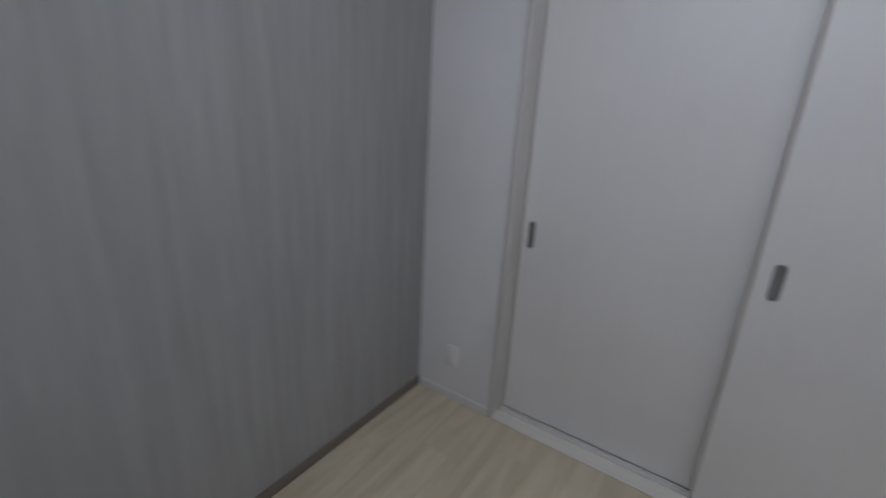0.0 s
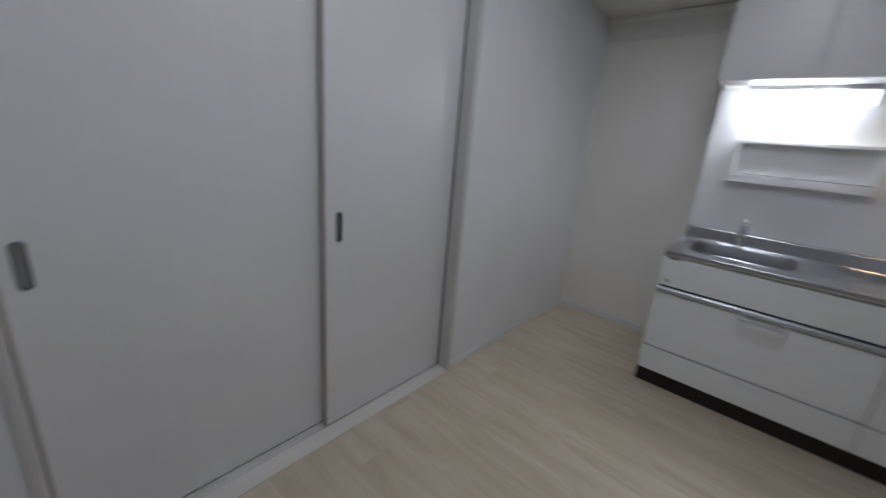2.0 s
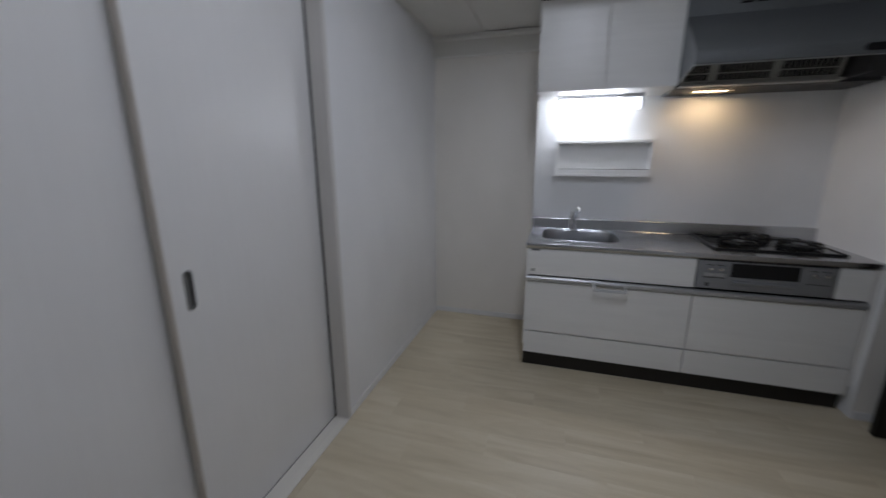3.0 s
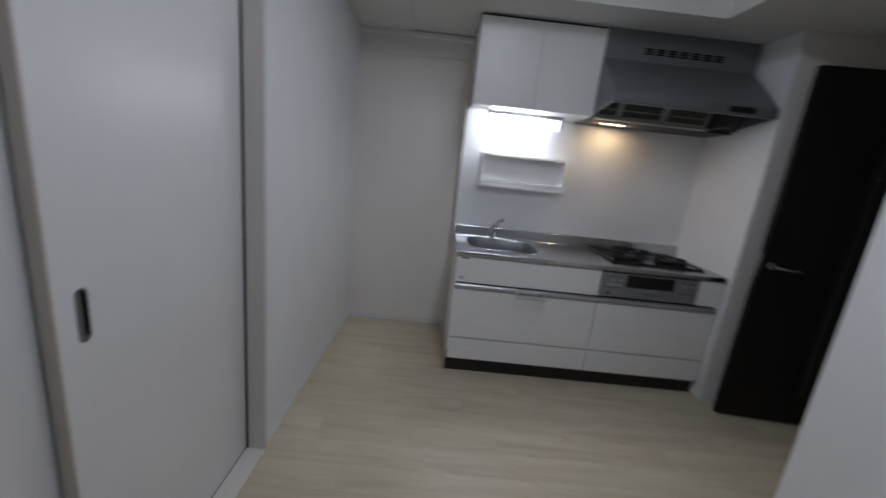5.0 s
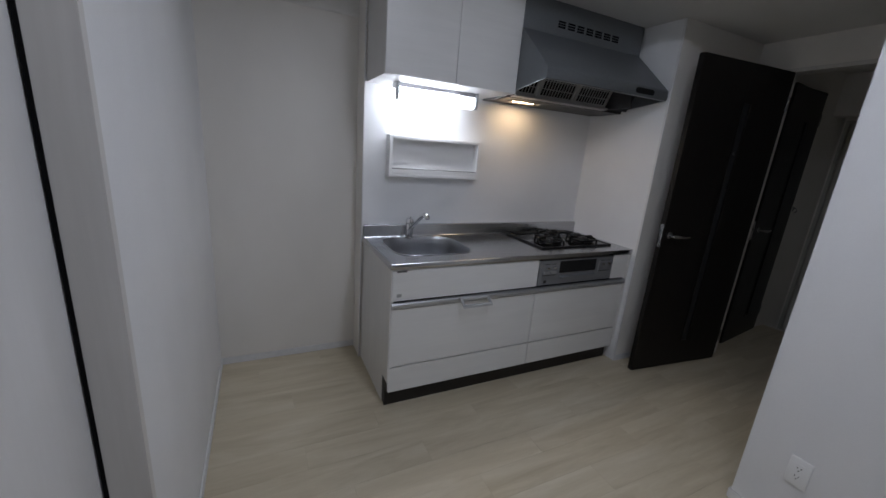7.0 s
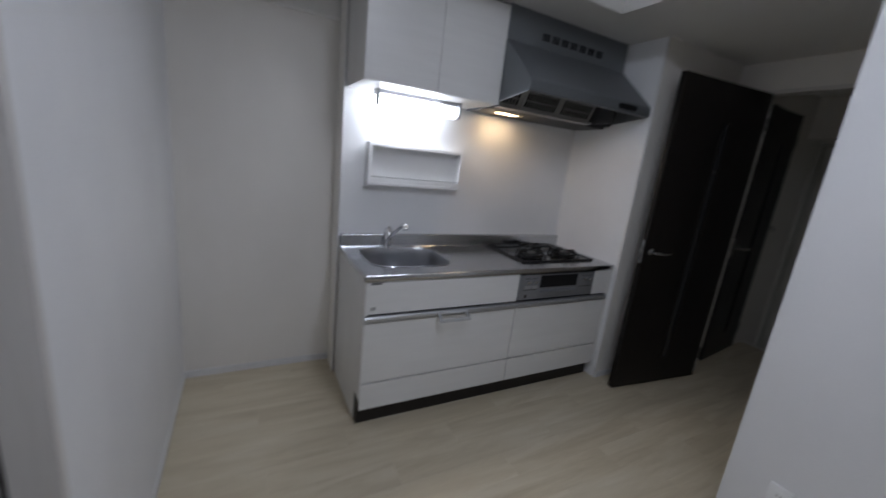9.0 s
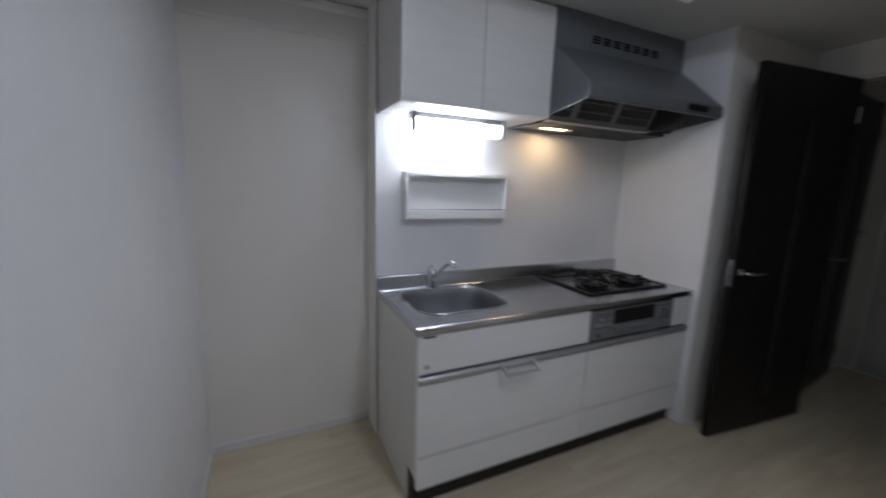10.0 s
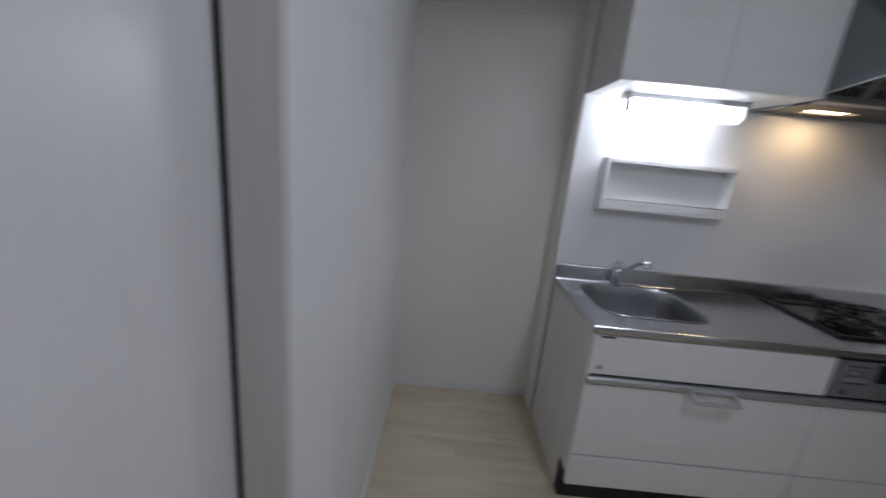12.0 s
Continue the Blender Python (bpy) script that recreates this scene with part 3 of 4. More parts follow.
up = [(XB, CT), (XS - 0.008, CT - 0.0005), (XS, CT + 0.004), (XS + 0.002, CT + 0.012), (XS + 0.002, 0.920), (XS + 0.0035, 0.925), (XS + 0.007, 0.928), (XS + 0.012, 0.9285), (XB, 0.9285)]
part("upstand", prism(bmesh.new(), up, YR + 0.004, YL + 0.003), STEEL, worktop, "steel upstand along the wall", True)

sink = thing("kitchen_sink", (SX, SY, 0.66), "rounded stainless steel sink bowl with a drain", "sink")
bm = bmesh.new()
levels = [(1.0, 0.0008), (0.985, -0.003), (0.968, -0.012), (0.95, -0.06), (0.93, -0.12), (0.90, -0.155), (0.84, -0.172), (0.70, -0.178), (0.30, -0.183), (0.17, -0.184)]
rings = [[bm.verts.new(p) for p in superloop(SA * s, SB * s, CT + dz, angles, 4.2 if s > 0.5 else 2.2)] for s, dz in levels]
for p, q in zip(rings, rings[1:]):
    for i in range(n):
        bm.faces.new((p[i], p[(i + 1) % n], q[(i + 1) % n], q[i]))
part("bowl", bm, BOWL, sink, "", True)
bm = bmesh.new()
rim = [Vector((p.x, p.y, CT + 0.0015)) for p in superloop(SA + 0.001, SB + 0.001, CT, angles)]
tube(bm, rim, 0.0028, 6, True)
part("rim", bm, STEEL, sink, "polished rolled rim", True)
part("drain", lathe(bmesh.new(), SX, SY, [(0.055, CT - 0.186), (0.055, CT - 0.181), (0.046, CT - 0.180), (0.040, CT - 0.188), (0.01, CT - 0.190)], 24), BLACK, sink, "dark drain basket", True)

# tap
TX, TY = 2.515, 0.598
tap = thing("kitchen_tap", (TX, TY, CT), "chrome single-lever tap with a long raised spout", "tap")
part("body", lathe(bmesh.new(), TX, TY, [(0.029, CT), (0.030, CT + 0.006), (0.0245, CT + 0.012), (0.0235, CT + 0.070), (0.0235, CT + 0.092)], 22), CHROME, tap, "", True)
part("cap", lathe(bmesh.new(), TX, TY, [(0.0255, CT + 0.0925), (0.0265, CT + 0.097), (0.0265, CT + 0.116), (0.022, CT + 0.127), (0.008, CT + 0.131)], 22), CHROME, tap, "", True)
part("lever", tube(bmesh.new(), [(TX, TY, CT + 0.122), (TX - 0.022, TY + 0.006, CT + 0.134), (TX - 0.046, TY + 0.013, CT + 0.141)], [0.010, 0.008, 0.006], 10), CHROME, tap, "", True)
spout = part("spout", tube(bmesh.new(), [(TX - 0.012, TY - 0.001, CT + 0.062), (TX - 0.060, TY - 0.005, CT + 0.096), (TX - 0.120, TY - 0.009, CT + 0.138), (TX - 0.160, TY - 0.012, CT + 0.166), (TX - 0.180, TY - 0.013, CT + 0.177)],
                           [0.013, 0.0115, 0.011, 0.0115, 0.012], 12), CHROME, tap, "", True)
part("nozzle", tube(bmesh.new(), [(TX - 0.178, TY - 0.013, CT + 0.176), (TX - 0.195, TY - 0.014, CT + 0.184), (TX - 0.218, TY - 0.016, CT + 0.187), (TX - 0.236, TY - 0.017, CT + 0.181), (TX - 0.243, TY - 0.0175, CT + 0.170)],
                    [0.0125, 0.0145, 0.015, 0.015, 0.0135], 12), CHROME, spout, "rounded spray nozzle", True)

# ---------------------------------------------------------------- gas hob
hob = thing("gas_hob", (2.31, -0.465, CT), "black glass three-burner gas hob with iron grates", "gas hob")
HX0, HX1, HY0, HY1 = 2.100, 2.545, -0.775, -0.160
part("glass_plate", one(HX0 + 0.012, HX1 - 0.012, HY0 + 0.012, HY1 - 0.012, CT, CT + 0.009, 0.002), GLASS, hob, "glossy black glass plate")
part("rim", boxes((HX0, HX0 + 0.014, HY0, HY1, CT, CT + 0.013), (HX1 - 0.014, HX1, HY0, HY1, CT, CT + 0.013), (HX0 + 0.014, HX1 - 0.014, HY0, HY0 + 0.014, CT, CT + 0.013), (HX0 + 0.014, HX1 - 0.014, HY1 - 0.014, HY1, CT, CT + 0.013), edge=0.003), BLACK, hob)
part("rear_vent", boxes(*[(HX1 - 0.075, HX1 - 0.020, HY0 + 0.05 + i * 0.034, HY0 + 0.076 + i * 0.034, CT + 0.008, CT + 0.014) for i in range(15)]), IRON, hob, "slotted rear vent")


def burner(x, y, r, grate_r):
    z = CT + 0.009
    b = part("burner", lathe(bmesh.new(), x, y, [(r + 0.016, z - 0.001), (r + 0.014, z + 0.004), (r, z + 0.006), (r, z + 0.020), (r * 0.92, z + 0.026), (r * 0.4, z + 0.028)], 24), IRON, hob, "", True)
    part("drip_ring", tube(bmesh.new(), [(x + (r + 0.022) * math.cos(a), y + (r + 0.022) * math.sin(a), z + 0.003) for a in np.linspace(0, 2 * math.pi, 28, endpoint=False)], 0.003, 6, True), NICKEL, b, "metal drip ring", True)
    bm = bmesh.new()
    tube(bm, [(x + grate_r * math.cos(a), y + grate_r * math.sin(a), z + 0.018) for a in np.linspace(0, 2 * math.pi, 28, endpoint=False)], 0.0095, 8, True)
    for k in range(6):
        a = k * math.pi / 3 + math.pi / 6
        c, s = math.cos(a), math.sin(a)
        tube(bm, [(x + (grate_r + 0.022) * c, y + (grate_r + 0.022) * s, z), (x + (grate_r + 0.020) * c, y + (grate_r + 0.020) * s, z + 0.026), (x + (grate_r + 0.008) * c, y + (grate_r + 0.008) * s, z + 0.033), (x + (r * 0.75) * c, y + (r * 0.75) * s, z + 0.032)], 0.0068, 8)
        tube(bm, [(x + grate_r * c, y + grate_r * s, z + 0.018), (x + (grate_r + 0.018) * c, y + (grate_r + 0.018) * s, z + 0.026)], 0.005, 6)
    part("grate", bm, IRON, b, "black iron pan support", True)


burner(2.235, -0.325, 0.048, 0.080)
burner(2.235, -0.620, 0.052, 0.084)
burner(2.430, -0.478, 0.036, 0.060)

# grill front below the worktop
grill = thing("gas_hob_grill", (XF + 0.06, -0.366, 0.652), "silver hob control front with a dark grill window", "hob front")
GY0, GY1 = -0.678, SPLIT - 0.004
part("face", one(XF - 0.006, XF + 0.06, GY0, GY1, 0.655, 0.814, 0.003), GRILL, grill)
part("window", one(XF - 0.009, XF - 0.004, -0.520, -0.212, 0.728, 0.806, 0.002), BLACK, grill, "dark glass grill window")
part("grill_handle", prism(bmesh.new(), [(XF - 0.006, 0.712), (XF - 0.018, 0.706), (XF - 0.020, 0.696), (XF - 0.006, 0.690)], -0.510, -0.222), GRILL, grill, "silver grill door handle")
part("top_band", one(XF - 0.008, XF + 0.05, GY0, GY1, 0.8145, 0.8195), BLACK, grill)
part("gas_mark", one(XF - 0.0075, XF - 0.005, -0.118, -0.098, 0.668, 0.688), INK, grill, "small dark square mark")
for y0, y1, n_keys in ((-0.190, -0.080, 2), (-0.655, -0.545, 2)):
    pod = part("control_pod", one(XF - 0.009, XF - 0.004, y0, y1, 0.715, 0.800, 0.002), GRILL, grill, "control pod")
    part("scale_marks", boxes(*[(XF - 0.0105, XF - 0.0085, y0 + 0.012 + i * 0.050, y0 + 0.048 + i * 0.050, 0.789, 0.793) for i in range(2)]), INK, pod)
    for i in range(n_keys):
        a = y0 + 0.006 + i * 0.052
        part("knob", one(XF - 0.026, XF - 0.008, a + 0.012, a + 0.034, 0.764, 0.778, 0.003), CHROME, pod, "small chrome flame knob", True)
        if y0 > -0.5:
            part("push_key", one(XF - 0.016, XF - 0.008, a, a + 0.046, 0.728, 0.746, 0.002), ALU, pod, "pale ignition key")
    part("lower_slot", one(XF - 0.0105, XF - 0.0085, y0 + 0.004, y1 - 0.004, 0.718, 0.722), INK, pod)

# ---------------------------------------------------------------- splashback, upper cabinet
solid("trim_splashback", one(XB, XB + 0.006, Y_WING, 0.889, 0.90, 1.80), SPLASH,
      "glossy white splashback panel behind the worktop", "splashback", "structure")
solid("trim_splashback_end", one(X_HALL1 + 0.012, XB, Y_WING - 0.006, Y_WING, 0.0, Z_LOW), SPLASH, "glossy white panel on the wing wall", "splashback", "structure")
solid("trim_splash_edge", one(XB - 0.004, XB + 0.008, 0.8885, 0.8945, 0.0, Z_LOW), SKIRT, "thin white edge strip of the splashback", "trim", "structure")
solid("trim_corner_bead", one(X_HALL1 - 0.002, X_HALL1 + 0.012, Y_WING - 0.0062, Y_WING + 0.002, 0.0, Z_LOW, 0.002), SKIRT, "white corner bead of the wing wall", "trim", "structure")

UX, UY0, UY1, UZ0, UZ1 = 2.217, 0.112, 0.882, 1.757, 2.262
upper = thing("wall_cabinet", (2.4, 0.5, UZ0), "white two-door wall cabinet under the ceiling", "wall cabinet")
for y in (UY0, UY1 - 0.016):
    part("side_panel", one(UX + 0.02, XB, y, y + 0.016, UZ0, UZ1), CARCASS, upper)
for z in (UZ0, UZ1 - 0.016):
    part("bottom" if z == UZ0 else "top", one(UX + 0.02, XB, UY0 + 0.016, UY1 - 0.016, z, z + 0.016), CARCASS, upper)
# open gap in truth; this near-black box carries its shade
part("filler", one(UX + 0.03, XB, UY0, UY1, UZ1, Z_LOW), SLOT, upper, "near-black strip painting the shade below the ceiling")
for y0, y1 in ((0.4965, UY1), (UY0, 0.4935)):
    part("door", one(UX, UX + 0.019, y0, y1, UZ0 + 0.001, UZ1, 0.0015), CABINET, upper)

# under-cabinet lamp
lamp = thing("under_cabinet_light", (2.47, 0.5, 1.75), "lit white tube light under the wall cabinet", "light fitting")
# front lies unlit above the tube: that shade is in its grey
part("housing", boxes((2.415, 2.545, 0.262, 0.738, 1.733, 1.757), edge=0.003), LGREY, lamp, "lamp housing, greyed to stand in for shade")
for y0, y1 in ((0.744, 0.758), (0.244, 0.256)):
    bm = prism(bmesh.new(), [(2.402, 1.757), (2.402, 1.69)] + [(2.419 - 0.017 * math.cos(a), 1.69 - 0.026 * math.sin(a)) for a in np.linspace(0.15, math.pi - 0.15, 9)] + [(2.436, 1.69), (2.442, 1.735), (2.50, 1.757)], y0, y1)
    part("end_cap", bm, LGREY, lamp, "grey-white end cap")
cover = [(2.412, 1.7325), (2.410, 1.70)] + [(2.455 - 0.045 * math.cos(a), 1.70 - 0.034 * math.sin(a)) for a in np.linspace(0.1, math.pi - 0.1, 12)] + [(2.500, 1.70), (2.498, 1.7325)]
part("tube_cover", prism(bmesh.new(), cover, 0.365, 0.7435), TUBE, lamp, "glowing milky cover", True)
part("cover_end", prism(bmesh.new(), cover, 0.2565, 0.365), TUBE_END, lamp, "dimmer end of the milky cover", True)


# wall rack
rack = thing("wall_rack", (2.55, 0.438, 1.235), "white open plastic rack fixed to the splashback", "rack")
RX0, RY0, RY1, RZ0, RZ1 = 2.515, 0.126, 0.751, 1.236, 1.480
part("frame", boxes((RX0, XB, RY1 - 0.020, RY1, RZ0, RZ1), (RX0, XB, RY0, RY0 + 0.020, RZ0, RZ1), (RX0, XB, RY0 + 0.020, RY1 - 0.020, RZ1 - 0.020, RZ1), (RX0, XB, RY0 + 0.020, RY1 - 0.020, RZ0, RZ0 + 0.020), edge=0.002), WHITE, rack)
part("back", one(XB - 0.006, XB - 0.001, RY0 + 0.020, RY1 - 0.020, RZ0 + 0.020, RZ1 - 0.020), WHITE, rack)
part("front_lip", one(RX0, RX0 + 0.006, RY0 + 0.020, RY1 - 0.020, RZ0 + 0.020, RZ0 + 0.046, 0.0015), WHITE, rack)
part("lip_rod", tube(bmesh.new(), [(RX0 + 0.003, RY0 + 0.02, RZ0 + 0.049), (RX0 + 0.003, RY1 - 0.02, RZ0 + 0.049)], 0.0025, 8), NICKEL, rack, "thin dark rod")

# ---------------------------------------------------------------- range hood
def pill(ys, zs, x0, x1):
    """A flat bar with round ends, standing in the y-z plane from x0 to x1."""
    r, zc = (zs[1] - zs[0]) / 2, (zs[0] + zs[1]) / 2
    line = [(ys[1] - r + r * math.cos(a), zc + r * math.sin(a)) for a in np.linspace(-math.pi / 2, math.pi / 2, 9)]
    line += [(ys[0] + r + r * math.cos(a), zc + r * math.sin(a)) for a in np.linspace(math.pi / 2, 1.5 * math.pi, 9)]
    return prism(bmesh.new(), line, x0, x1, "x")


HY0h, HY1h = -0.842, 0.108
hood = thing("range_hood", (2.3, -0.367, 1.745), "dark grey sloped range hood with a lit lamp", "range hood")
part("upper_box", one(2.226, XB, HY0h, HY1h, 2.106, Z_LOW - 0.001), HOOD, hood)
shell = [(2.226, 2.106), (1.969, 1.877), (1.964, 1.869), (1.963, 1.861), (1.963, 1.823), (1.967, 1.816), (1.980, 1.815), (1.980, 1.819), (1.970, 1.823), (1.970, 1.863), (1.975, 1.872), (2.236, 2.106)]
part("front_panel", prism(bmesh.new(), shell, HY0h + 0.003, HY1h - 0.003), HOOD, hood, "sloped front with a rounded lip", True)
cheek = [(2.226, 2.106), (XB, 2.106), (XB, 1.746), (2.44, 1.746), (1.967, 1.815), (1.963, 1.821), (1.963, 1.868), (1.968, 1.875)]
for y in (HY0h, HY1h - 0.003):
    part("side_cheek", prism(bmesh.new(), cheek, y, y + 0.003), HOOD, hood)
# paler than the hood so that the lip's edge highlight is in the colour
part("lip_rim", tube(bmesh.new(), [(2.44, HY1h - 0.0015, 1.7455), (1.976, HY1h - 0.0015, 1.8145), (1.976, HY0h + 0.0015, 1.8145), (2.44, HY0h + 0.0015, 1.7455)], 0.0032, 8), ALU, hood, "rolled rim, edge highlight put into its pale metal", True)
part("inner_ceiling", one(2.035, XB, HY0h + 0.004, HY1h - 0.004, 1.905, 1.909), HOODIN, hood)
rear = part("lamp_plate", boxes((2.285, XB, HY0h + 0.003, -0.232, 1.748, 1.754), (2.285, XB, -0.020, HY1h - 0.003, 1.748, 1.754), (2.285, 2.413, -0.232, -0.020, 1.748, 1.754), (2.487, XB, -0.232, -0.020, 1.748, 1.754),
                                (2.285, 2.290, HY0h + 0.003, HY1h - 0.003, 1.754, 1.778)), HOODIN, hood, "dark rear plate")
# added dark box, there only to block the lamp's upward light
part("lamp_light_stop", boxes((2.408, 2.414, -0.238, -0.014, 1.7545, 1.79), (2.486, 2.492, -0.238, -0.014, 1.7545, 1.79), (2.414, 2.486, -0.238, -0.232, 1.7545, 1.79), (2.414, 2.486, -0.020, -0.014, 1.7545, 1.79), (2.414, 2.486, -0.232, -0.020, 1.786, 1.79)), HOODIN, rear, "added box that stops lamp light entering the hood")
part("lamp", one(2.420, 2.480, -0.212, -0.042, 1.7535, 1.764, 0.002), WARM, rear, "glowing warm lamp cover")
filter_pose = Matrix.Translation((2.170, 0, 1.903)) @ Matrix.Rotation(math.atan2(0.143, 0.070), 4, "Y")
L = 0.159
for y0, y1 in ((-0.052, 0.098), (-0.338, -0.056), (-0.624, -0.342)):
    bm = bmesh.new()
    box(bm, 0, L, y0, y0 + 0.020, 0, 0.006)
    box(bm, 0, L, y1 - 0.020, y1, 0, 0.006)
    for a in (0, L - 0.018):
        box(bm, a, a + 0.018, y0 + 0.020, y1 - 0.020, 0.0002, 0.0058)
    bm.transform(filter_pose)
    mesh_filter = part("grease_filter", bm, FILTER, hood, "slotted metal grease filter")
    for k in (1, 2):
        a = k * (L - 0.018) / 3 + 0.006
        bm = one(a + 0.001, a + 0.0045, y0 + 0.019, y1 - 0.019, 0.0002, 0.0058)
        bm.transform(filter_pose)
        part("cross_bar", bm, FILTER, mesh_filter)
    n_slat = 11 if y1 < 0 else 5
    w = (y1 - y0 - 0.040) / n_slat
    for k in range(1, n_slat):
        bm = one(0.016, L - 0.016, y0 + 0.020 + k * w - 0.0019, y0 + 0.020 + k * w + 0.0019, 0.0008, 0.0052)
        bm.transform(filter_pose)
        part("slat", bm, FILTER, mesh_filter)
# near-black sheet stands in for the shaded hollow behind the filters
part("filter_shade_sheet", prism(bmesh.new(), [(2.187, 1.905), (2.257, 1.768), (2.262, 1.768), (2.192, 1.905)], -0.624, 0.098), SLOT, hood)
part("blank_plate", prism(bmesh.new(), [(2.170, 1.903), (2.240, 1.760), (2.244, 1.762), (2.174, 1.905)], -0.835, -0.656), HOODIN, hood)
part("divider", one(2.06, 2.284, -0.656, -0.649, 1.756, 1.90), HOODIN, hood)
for g in range(7):
    for r in range(3):
        y = -0.136 - g * 0.0725
        part("vent_slot", one(2.2245, 2.2262, y - 0.055, y, 2.149 + r * 0.0135, 2.1585 + r * 0.0135), SLOT, hood)
part("gutter", prism(bmesh.new(), [(2.228, 1.764), (2.228, 1.752), (2.284, 1.750), (2.284, 1.756), (2.234, 1.758), (2.234, 1.764)], -0.645, 0.098), FILTER, hood, "grey grease gutter below the filters")
part("switch_panel", pill((-0.7150, -0.5550), (1.828, 1.860), 1.9595, 1.9635), BLACK, hood, "black rounded switch panel", True)


# ---------------------------------------------------------------- dark doors
SATIN = material("satin_nickel_handle", (0.50, 0.50, 0.51), 0.24, 1.0)
rough_from(SATIN, noise_node(SATIN, 90.0), 0.2, 0.32)


def lever_handle(leaf, x, y, z, side, reach):
    """Rose and lever on the face at x; the lever reaches along y."""
    part("rose", tube(bmesh.new(), [(x, y, z + 0.01), (x - 0.007, y, z + 0.01), (x - 0.009, y, z + 0.01)], [0.022, 0.022, 0.019], 20), SATIN, leaf, "round metal rose", True)
    part("lever", tube(bmesh.new(), [(x - 0.004, y, z + 0.01), (x - 0.045, y, z + 0.01), (x - 0.052, y + 0.02 * side, z + 0.009), (x - 0.050, y + reach * 0.6 * side, z + 0.003), (x - 0.048, y + reach * side, z + 0.006)],
                       [0.010, 0.010, 0.011, 0.0085, 0.0075], 10), SATIN, leaf, "chrome lever", True)


def flush_door(name, hinge, free, label, groove, block=0.0):
    """A leaf from hinge to free edge, built along -y at the origin and then turned."""
    hx, hy = hinge
    fx, fy = free
    width = math.hypot(fx - hx, fy - hy)
    d = thing(name, (0, 0, 0), label, "door")
    g0, g1 = groove
    T = 0.034
    part("leaf", boxes((0, T, 0, width * g0, 0.008, 2.072), (0, T, width * g1, width, 0.008, 2.072), (0, T, width * g0, width * g1, 0.008, 0.20), (0, T, width * g0, width * g1, 1.84, 2.072)), DARK, d)
    part("inset_panel", one(0.006, T - 0.006, width * g0, width * g1, 0.20, 1.84), SLIT, d, "narrow smoky glazed slit")
    part("slit_frame", boxes((-0.004, T + 0.004, width * g0 - 0.008, width * g0, 0.195, 1.845), (-0.004, T + 0.004, width * g1, width * g1 + 0.008, 0.195, 1.845)), DARK, d)
    lever_handle(d, 0.0, width - 0.055, 0.985, -1, 0.125)
    plate = part("latch_plate", one(0.005, T - 0.005, width - 0.0005, width + 0.0015, 0.915, 1.065, 0.001), SATIN, d, "satin metal latch plate in the edge")
    part("latch_bolt", prism(bmesh.new(), [(0.011, width + 0.001), (T - 0.011, width + 0.001), (T - 0.011, width + 0.004), (0.011, width + 0.013)], 0.985, 1.003, "z"), SATIN, plate, "sprung latch bolt")
    for z in (0.20, 1.88):
        part("hinge", tube(bmesh.new(), [(0.0, -0.006, z - 0.045), (0.0, -0.006, z + 0.045)], 0.007, 10), NICKEL, d, "door hinge", True)
        if block:
            part("hinge_block", one(0.002, 0.020, -block, -0.0005, z - 0.05, z + 0.05, 0.003), DARK, d, "dark hinge block")
    d.matrix_basis = pose(hx, hy, 0, 0, 0, math.degrees(math.atan2(-(fx - hx), fy - hy)))
    return d


flush_door("door_1", (1.722, -1.690), (1.807, -0.870), "dark brown wooden hall door standing open, chrome lever", (0.415, 0.485))
flush_door("door_2", (1.932, -2.715), (1.842, -2.025), "dark brown wooden side door standing ajar", (0.415, 0.485), 0.026)
hook = thing("wall_hook", (X_HALL1, -2.80, 1.12), "small dark curved hook on the hallway wall", "hook")
part("backplate", one(X_HALL1 - 0.004, X_HALL1, -2.808, -2.792, 1.125, 1.165, 0.001), NICKEL, hook)
part("prong", tube(bmesh.new(), [(X_HALL1 - 0.003, -2.80, 1.155), (X_HALL1 - 0.022, -2.80, 1.150), (X_HALL1 - 0.030, -2.80, 1.135), (X_HALL1 - 0.026, -2.80, 1.118), (X_HALL1 - 0.014, -2.80, 1.112)], 0.004, 8), NICKEL, hook, "", True)
f1 = thing("door_frame_hall", (1.43, -1.73, 0), "white hallway door frame", "door frame", kind="structure")
part("jamb", one(1.763, 1.80, -1.81, -1.70, 0, 2.10, 0.002), TRIM, f1)
part("jamb", one(X_HALL0, X_HALL0 + 0.025, -1.80, -1.672, 0, 2.10, 0.002), TRIM, f1)
part("head", one(X_HALL0 + 0.025, 1.763, -1.80, -1.70, 2.075, 2.10, 0.002), TRIM, f1)
solid("wall_hall_pier", one(1.80, X_HALL1, -1.79, -1.70, -0.05, 2.10), WALL_BOUNCE, "narrow white pier beside the hall door frame", "wall", "structure")
f2 = thing("door_frame_side", (X_HALL1, -2.45, 0), "dark side door frame", "door frame", kind="structure")
part("jamb", one(X_HALL1 - 0.008, X_HALL1 + 0.128, D2B, D2B + 0.03, 0, 2.10, 0.002), DARK, f2)
part("jamb", one(X_HALL1 - 0.008, X_HALL1 + 0.128, D2A - 0.03, D2A, 0, 2.10, 0.002), DARK, f2)
part("head", one(X_HALL1 - 0.008, X_HALL1 + 0.128, D2A, D2B, 2.075, 2.10, 0.002), DARK, f2)
ent = thing("door_3", (1.44, Y_ENT - 0.05, -0.10), "pale olive-grey closed entrance door at the hallway's end", "door", kind="structure")
part("leaf", one(X_HALL0 + 0.055, X_HALL1 - 0.037, Y_ENT - 0.075, Y_ENT - 0.035, -0.095, 1.903, 0.002), ENTRY, ent)
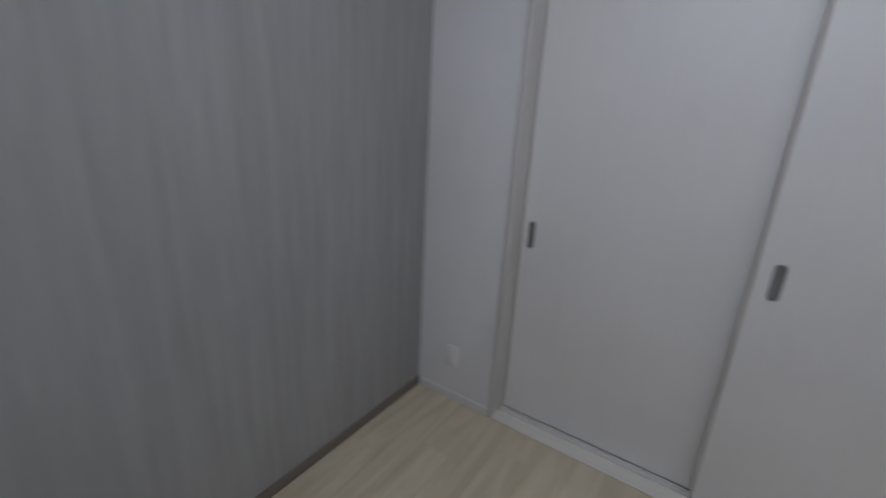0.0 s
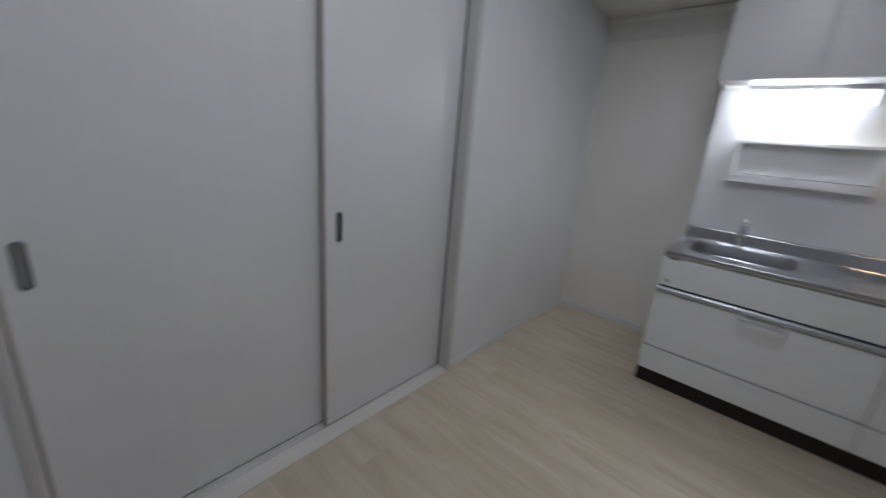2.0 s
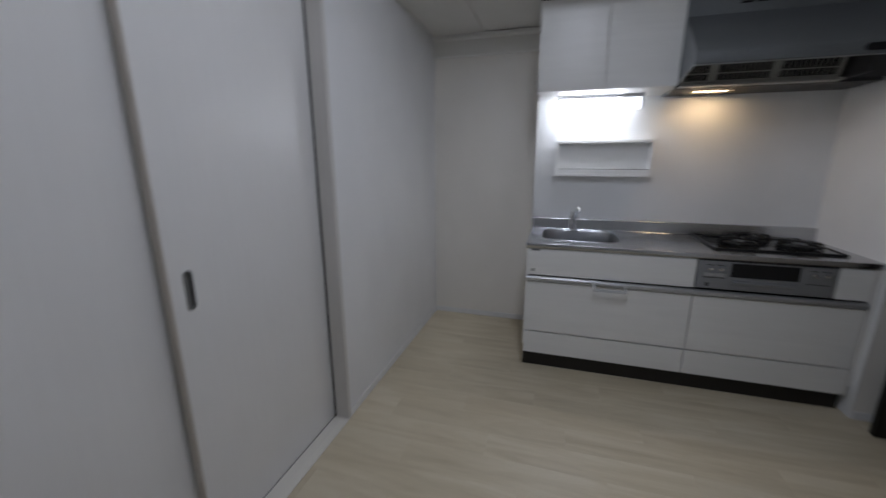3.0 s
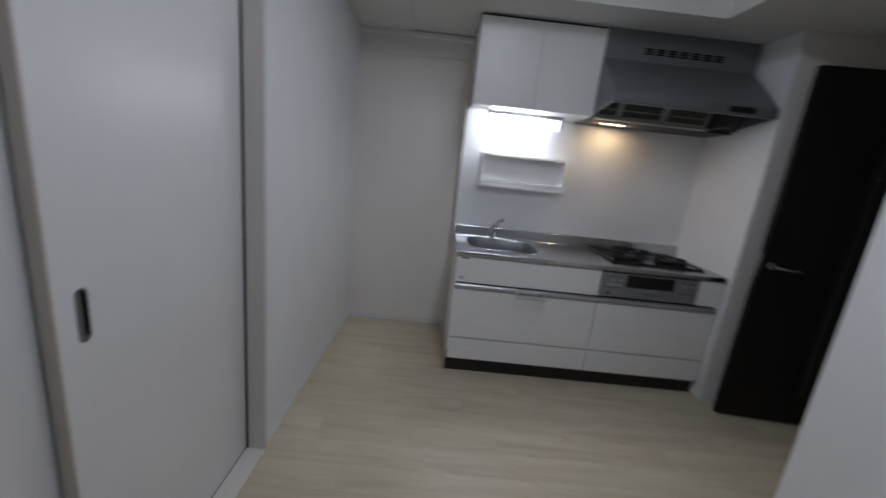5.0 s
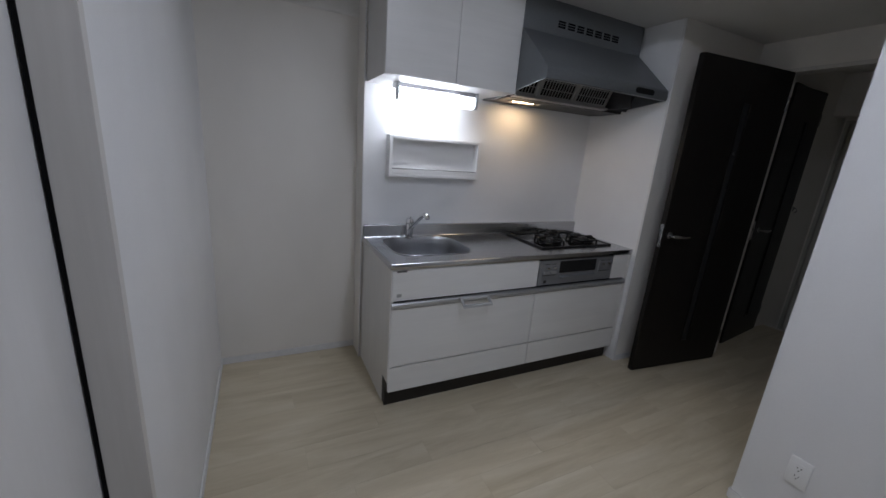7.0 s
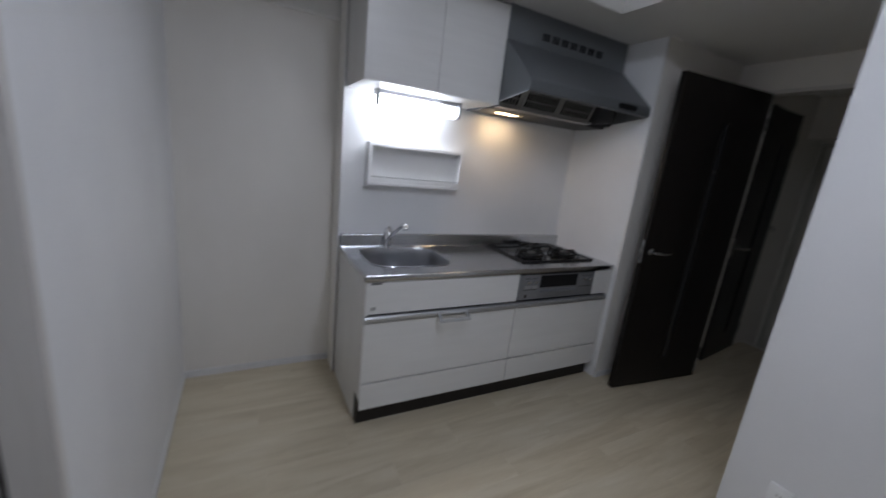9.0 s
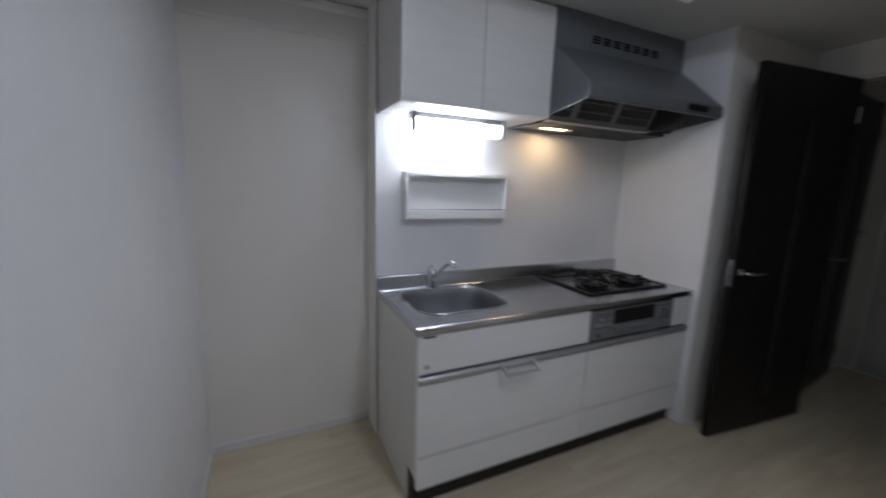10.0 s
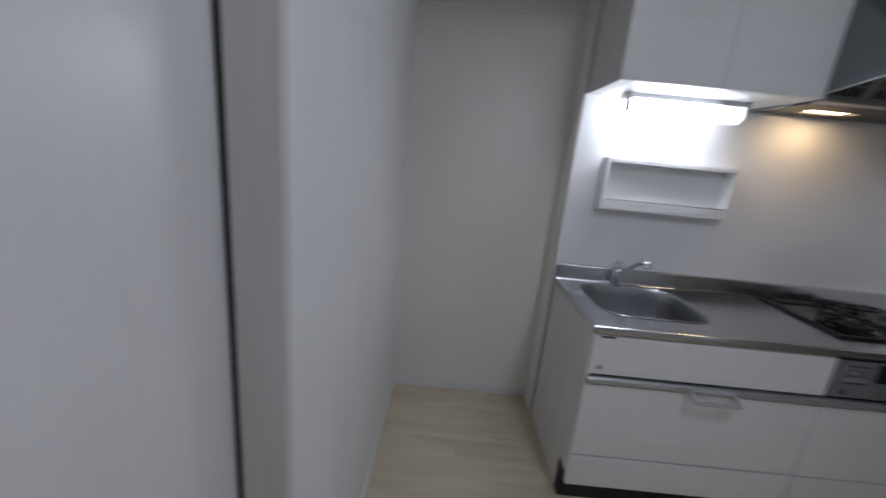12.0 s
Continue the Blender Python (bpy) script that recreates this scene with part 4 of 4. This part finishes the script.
part("frame", boxes((X_HALL0 + 0.03, X_HALL0 + 0.055, Y_ENT - 0.09, Y_ENT + 0.004, -0.10, 1.93), (X_HALL1 - 0.037, X_HALL1 - 0.012, Y_ENT - 0.09, Y_ENT + 0.004, -0.10, 1.93), (X_HALL0 + 0.055, X_HALL1 - 0.037, Y_ENT - 0.09, Y_ENT + 0.004, 1.905, 1.93)), ENTRY, ent)

# ---------------------------------------------------------------- bedroom closet behind the sliding doors
closet = thing("bedroom_closet", (2.14, 3.1, 0), "black folding closet doors with slim metal handles", "closet")
part("frame", boxes((2.10, 2.16, 2.252, 2.29, 0, 2.3), (2.10, 2.16, 3.86, 3.90, 0, 2.3), (2.10, 2.16, 2.29, 3.86, 2.26, 2.3)), CLOSET, closet)
part("back", boxes((2.70, 2.72, 2.252, 3.9, 0, 2.3), (2.16, 2.70, 3.88, 3.9, 0, 2.3)), CLOSET, closet)
for i in range(4):
    y0 = 2.294 + i * 0.3915
    leaf = part("folding_panel", one(2.115, 2.138, y0, y0 + 0.388, 0.012, 2.255, 0.002), CLOSET, closet)
    yc = y0 + (0.26 if i % 2 == 0 else 0.12)
    part("handle", tube(bmesh.new(), [(2.115, yc - 0.055, 0.985), (2.092, yc - 0.045, 0.985), (2.088, yc, 0.983), (2.092, yc + 0.045, 0.985), (2.115, yc + 0.055, 0.985)], 0.005, 8), CHROME, leaf, "slim metal bar handle", True)
solid("trim_closet_sill", one(2.09, 2.16, 2.252, 3.90, -0.004, 0.008), SILL, "pale sill strip below the closet doors", "trim", "structure")

# ---------------------------------------------------------------- floor of planks
floor = solid("floor", boxes((X_GREY, 2.96, -2.985, 4.3, -0.06, -0.0075), (X_HALL1 + 0.12, 2.96, -3.3, -2.985, -0.06, -0.0075)), GAP, "pale wood-effect plank floor", "floor", "structure")
solid("floor_entrance", one(X_HALL0, X_HALL1, -4.1, -2.985, -0.16, -0.10), TILE, "dull grey floor of the lowered entrance", "floor", "structure")
solid("floor_bedroom", one(X_GREY, 2.95, Y_BACK + 0.008, 4.3, -0.0075, -0.0005), WOOD, "pale wood-effect floor of the bedroom", "floor", "structure")
PW, PL = 0.148, 0.91
shared = {}


def plank_mesh(w, l):
    key = (round(w, 4), round(l, 4))
    if key not in shared:
        bm = bmesh.new()
        e = 0.0002
        lo = [bm.verts.new(c) for c in ((0, 0, -0.007), (w, 0, -0.007), (w, l, -0.007), (0, l, -0.007))]
        mid = [bm.verts.new(c) for c in ((0, 0, -e), (w, 0, -e), (w, l, -e), (0, l, -e))]
        hi = [bm.verts.new(c) for c in ((e, e, 0), (w - e, e, 0), (w - e, l - e, 0), (e, l - e, 0))]
        for a, b in ((lo, mid), (mid, hi)):
            for i in range(4):
                bm.faces.new((a[i], a[(i + 1) % 4], b[(i + 1) % 4], b[i]))
        bm.faces.new(hi)
        shared[key] = mesh_of("plank", bm, WOOD)
    return shared[key]


x = X_GREY + 0.0005
col = 0
while x < X_NICHE - 0.01:
    w = min(PW, X_NICHE - x)
    in_hall = x + w > X_HALL0 - 0.05 and x < X_HALL1 + 0.02
    start = -2.945 if in_hall else -0.62
    if x > X_HALL1:
        start = -0.90
    y = start - (col * 0.37) % PL
    while y < Y_DOOR + 0.0:
        a, b = max(y, start), min(y + PL, Y_DOOR + 0.0)
        if b - a > 0.003:
            p = new("plank", plank_mesh(w - 0.0004, b - a - 0.0004))
            p.parent = floor
            p.location = (x, a, 0)
        y += PL
    x += PW
    col += 1
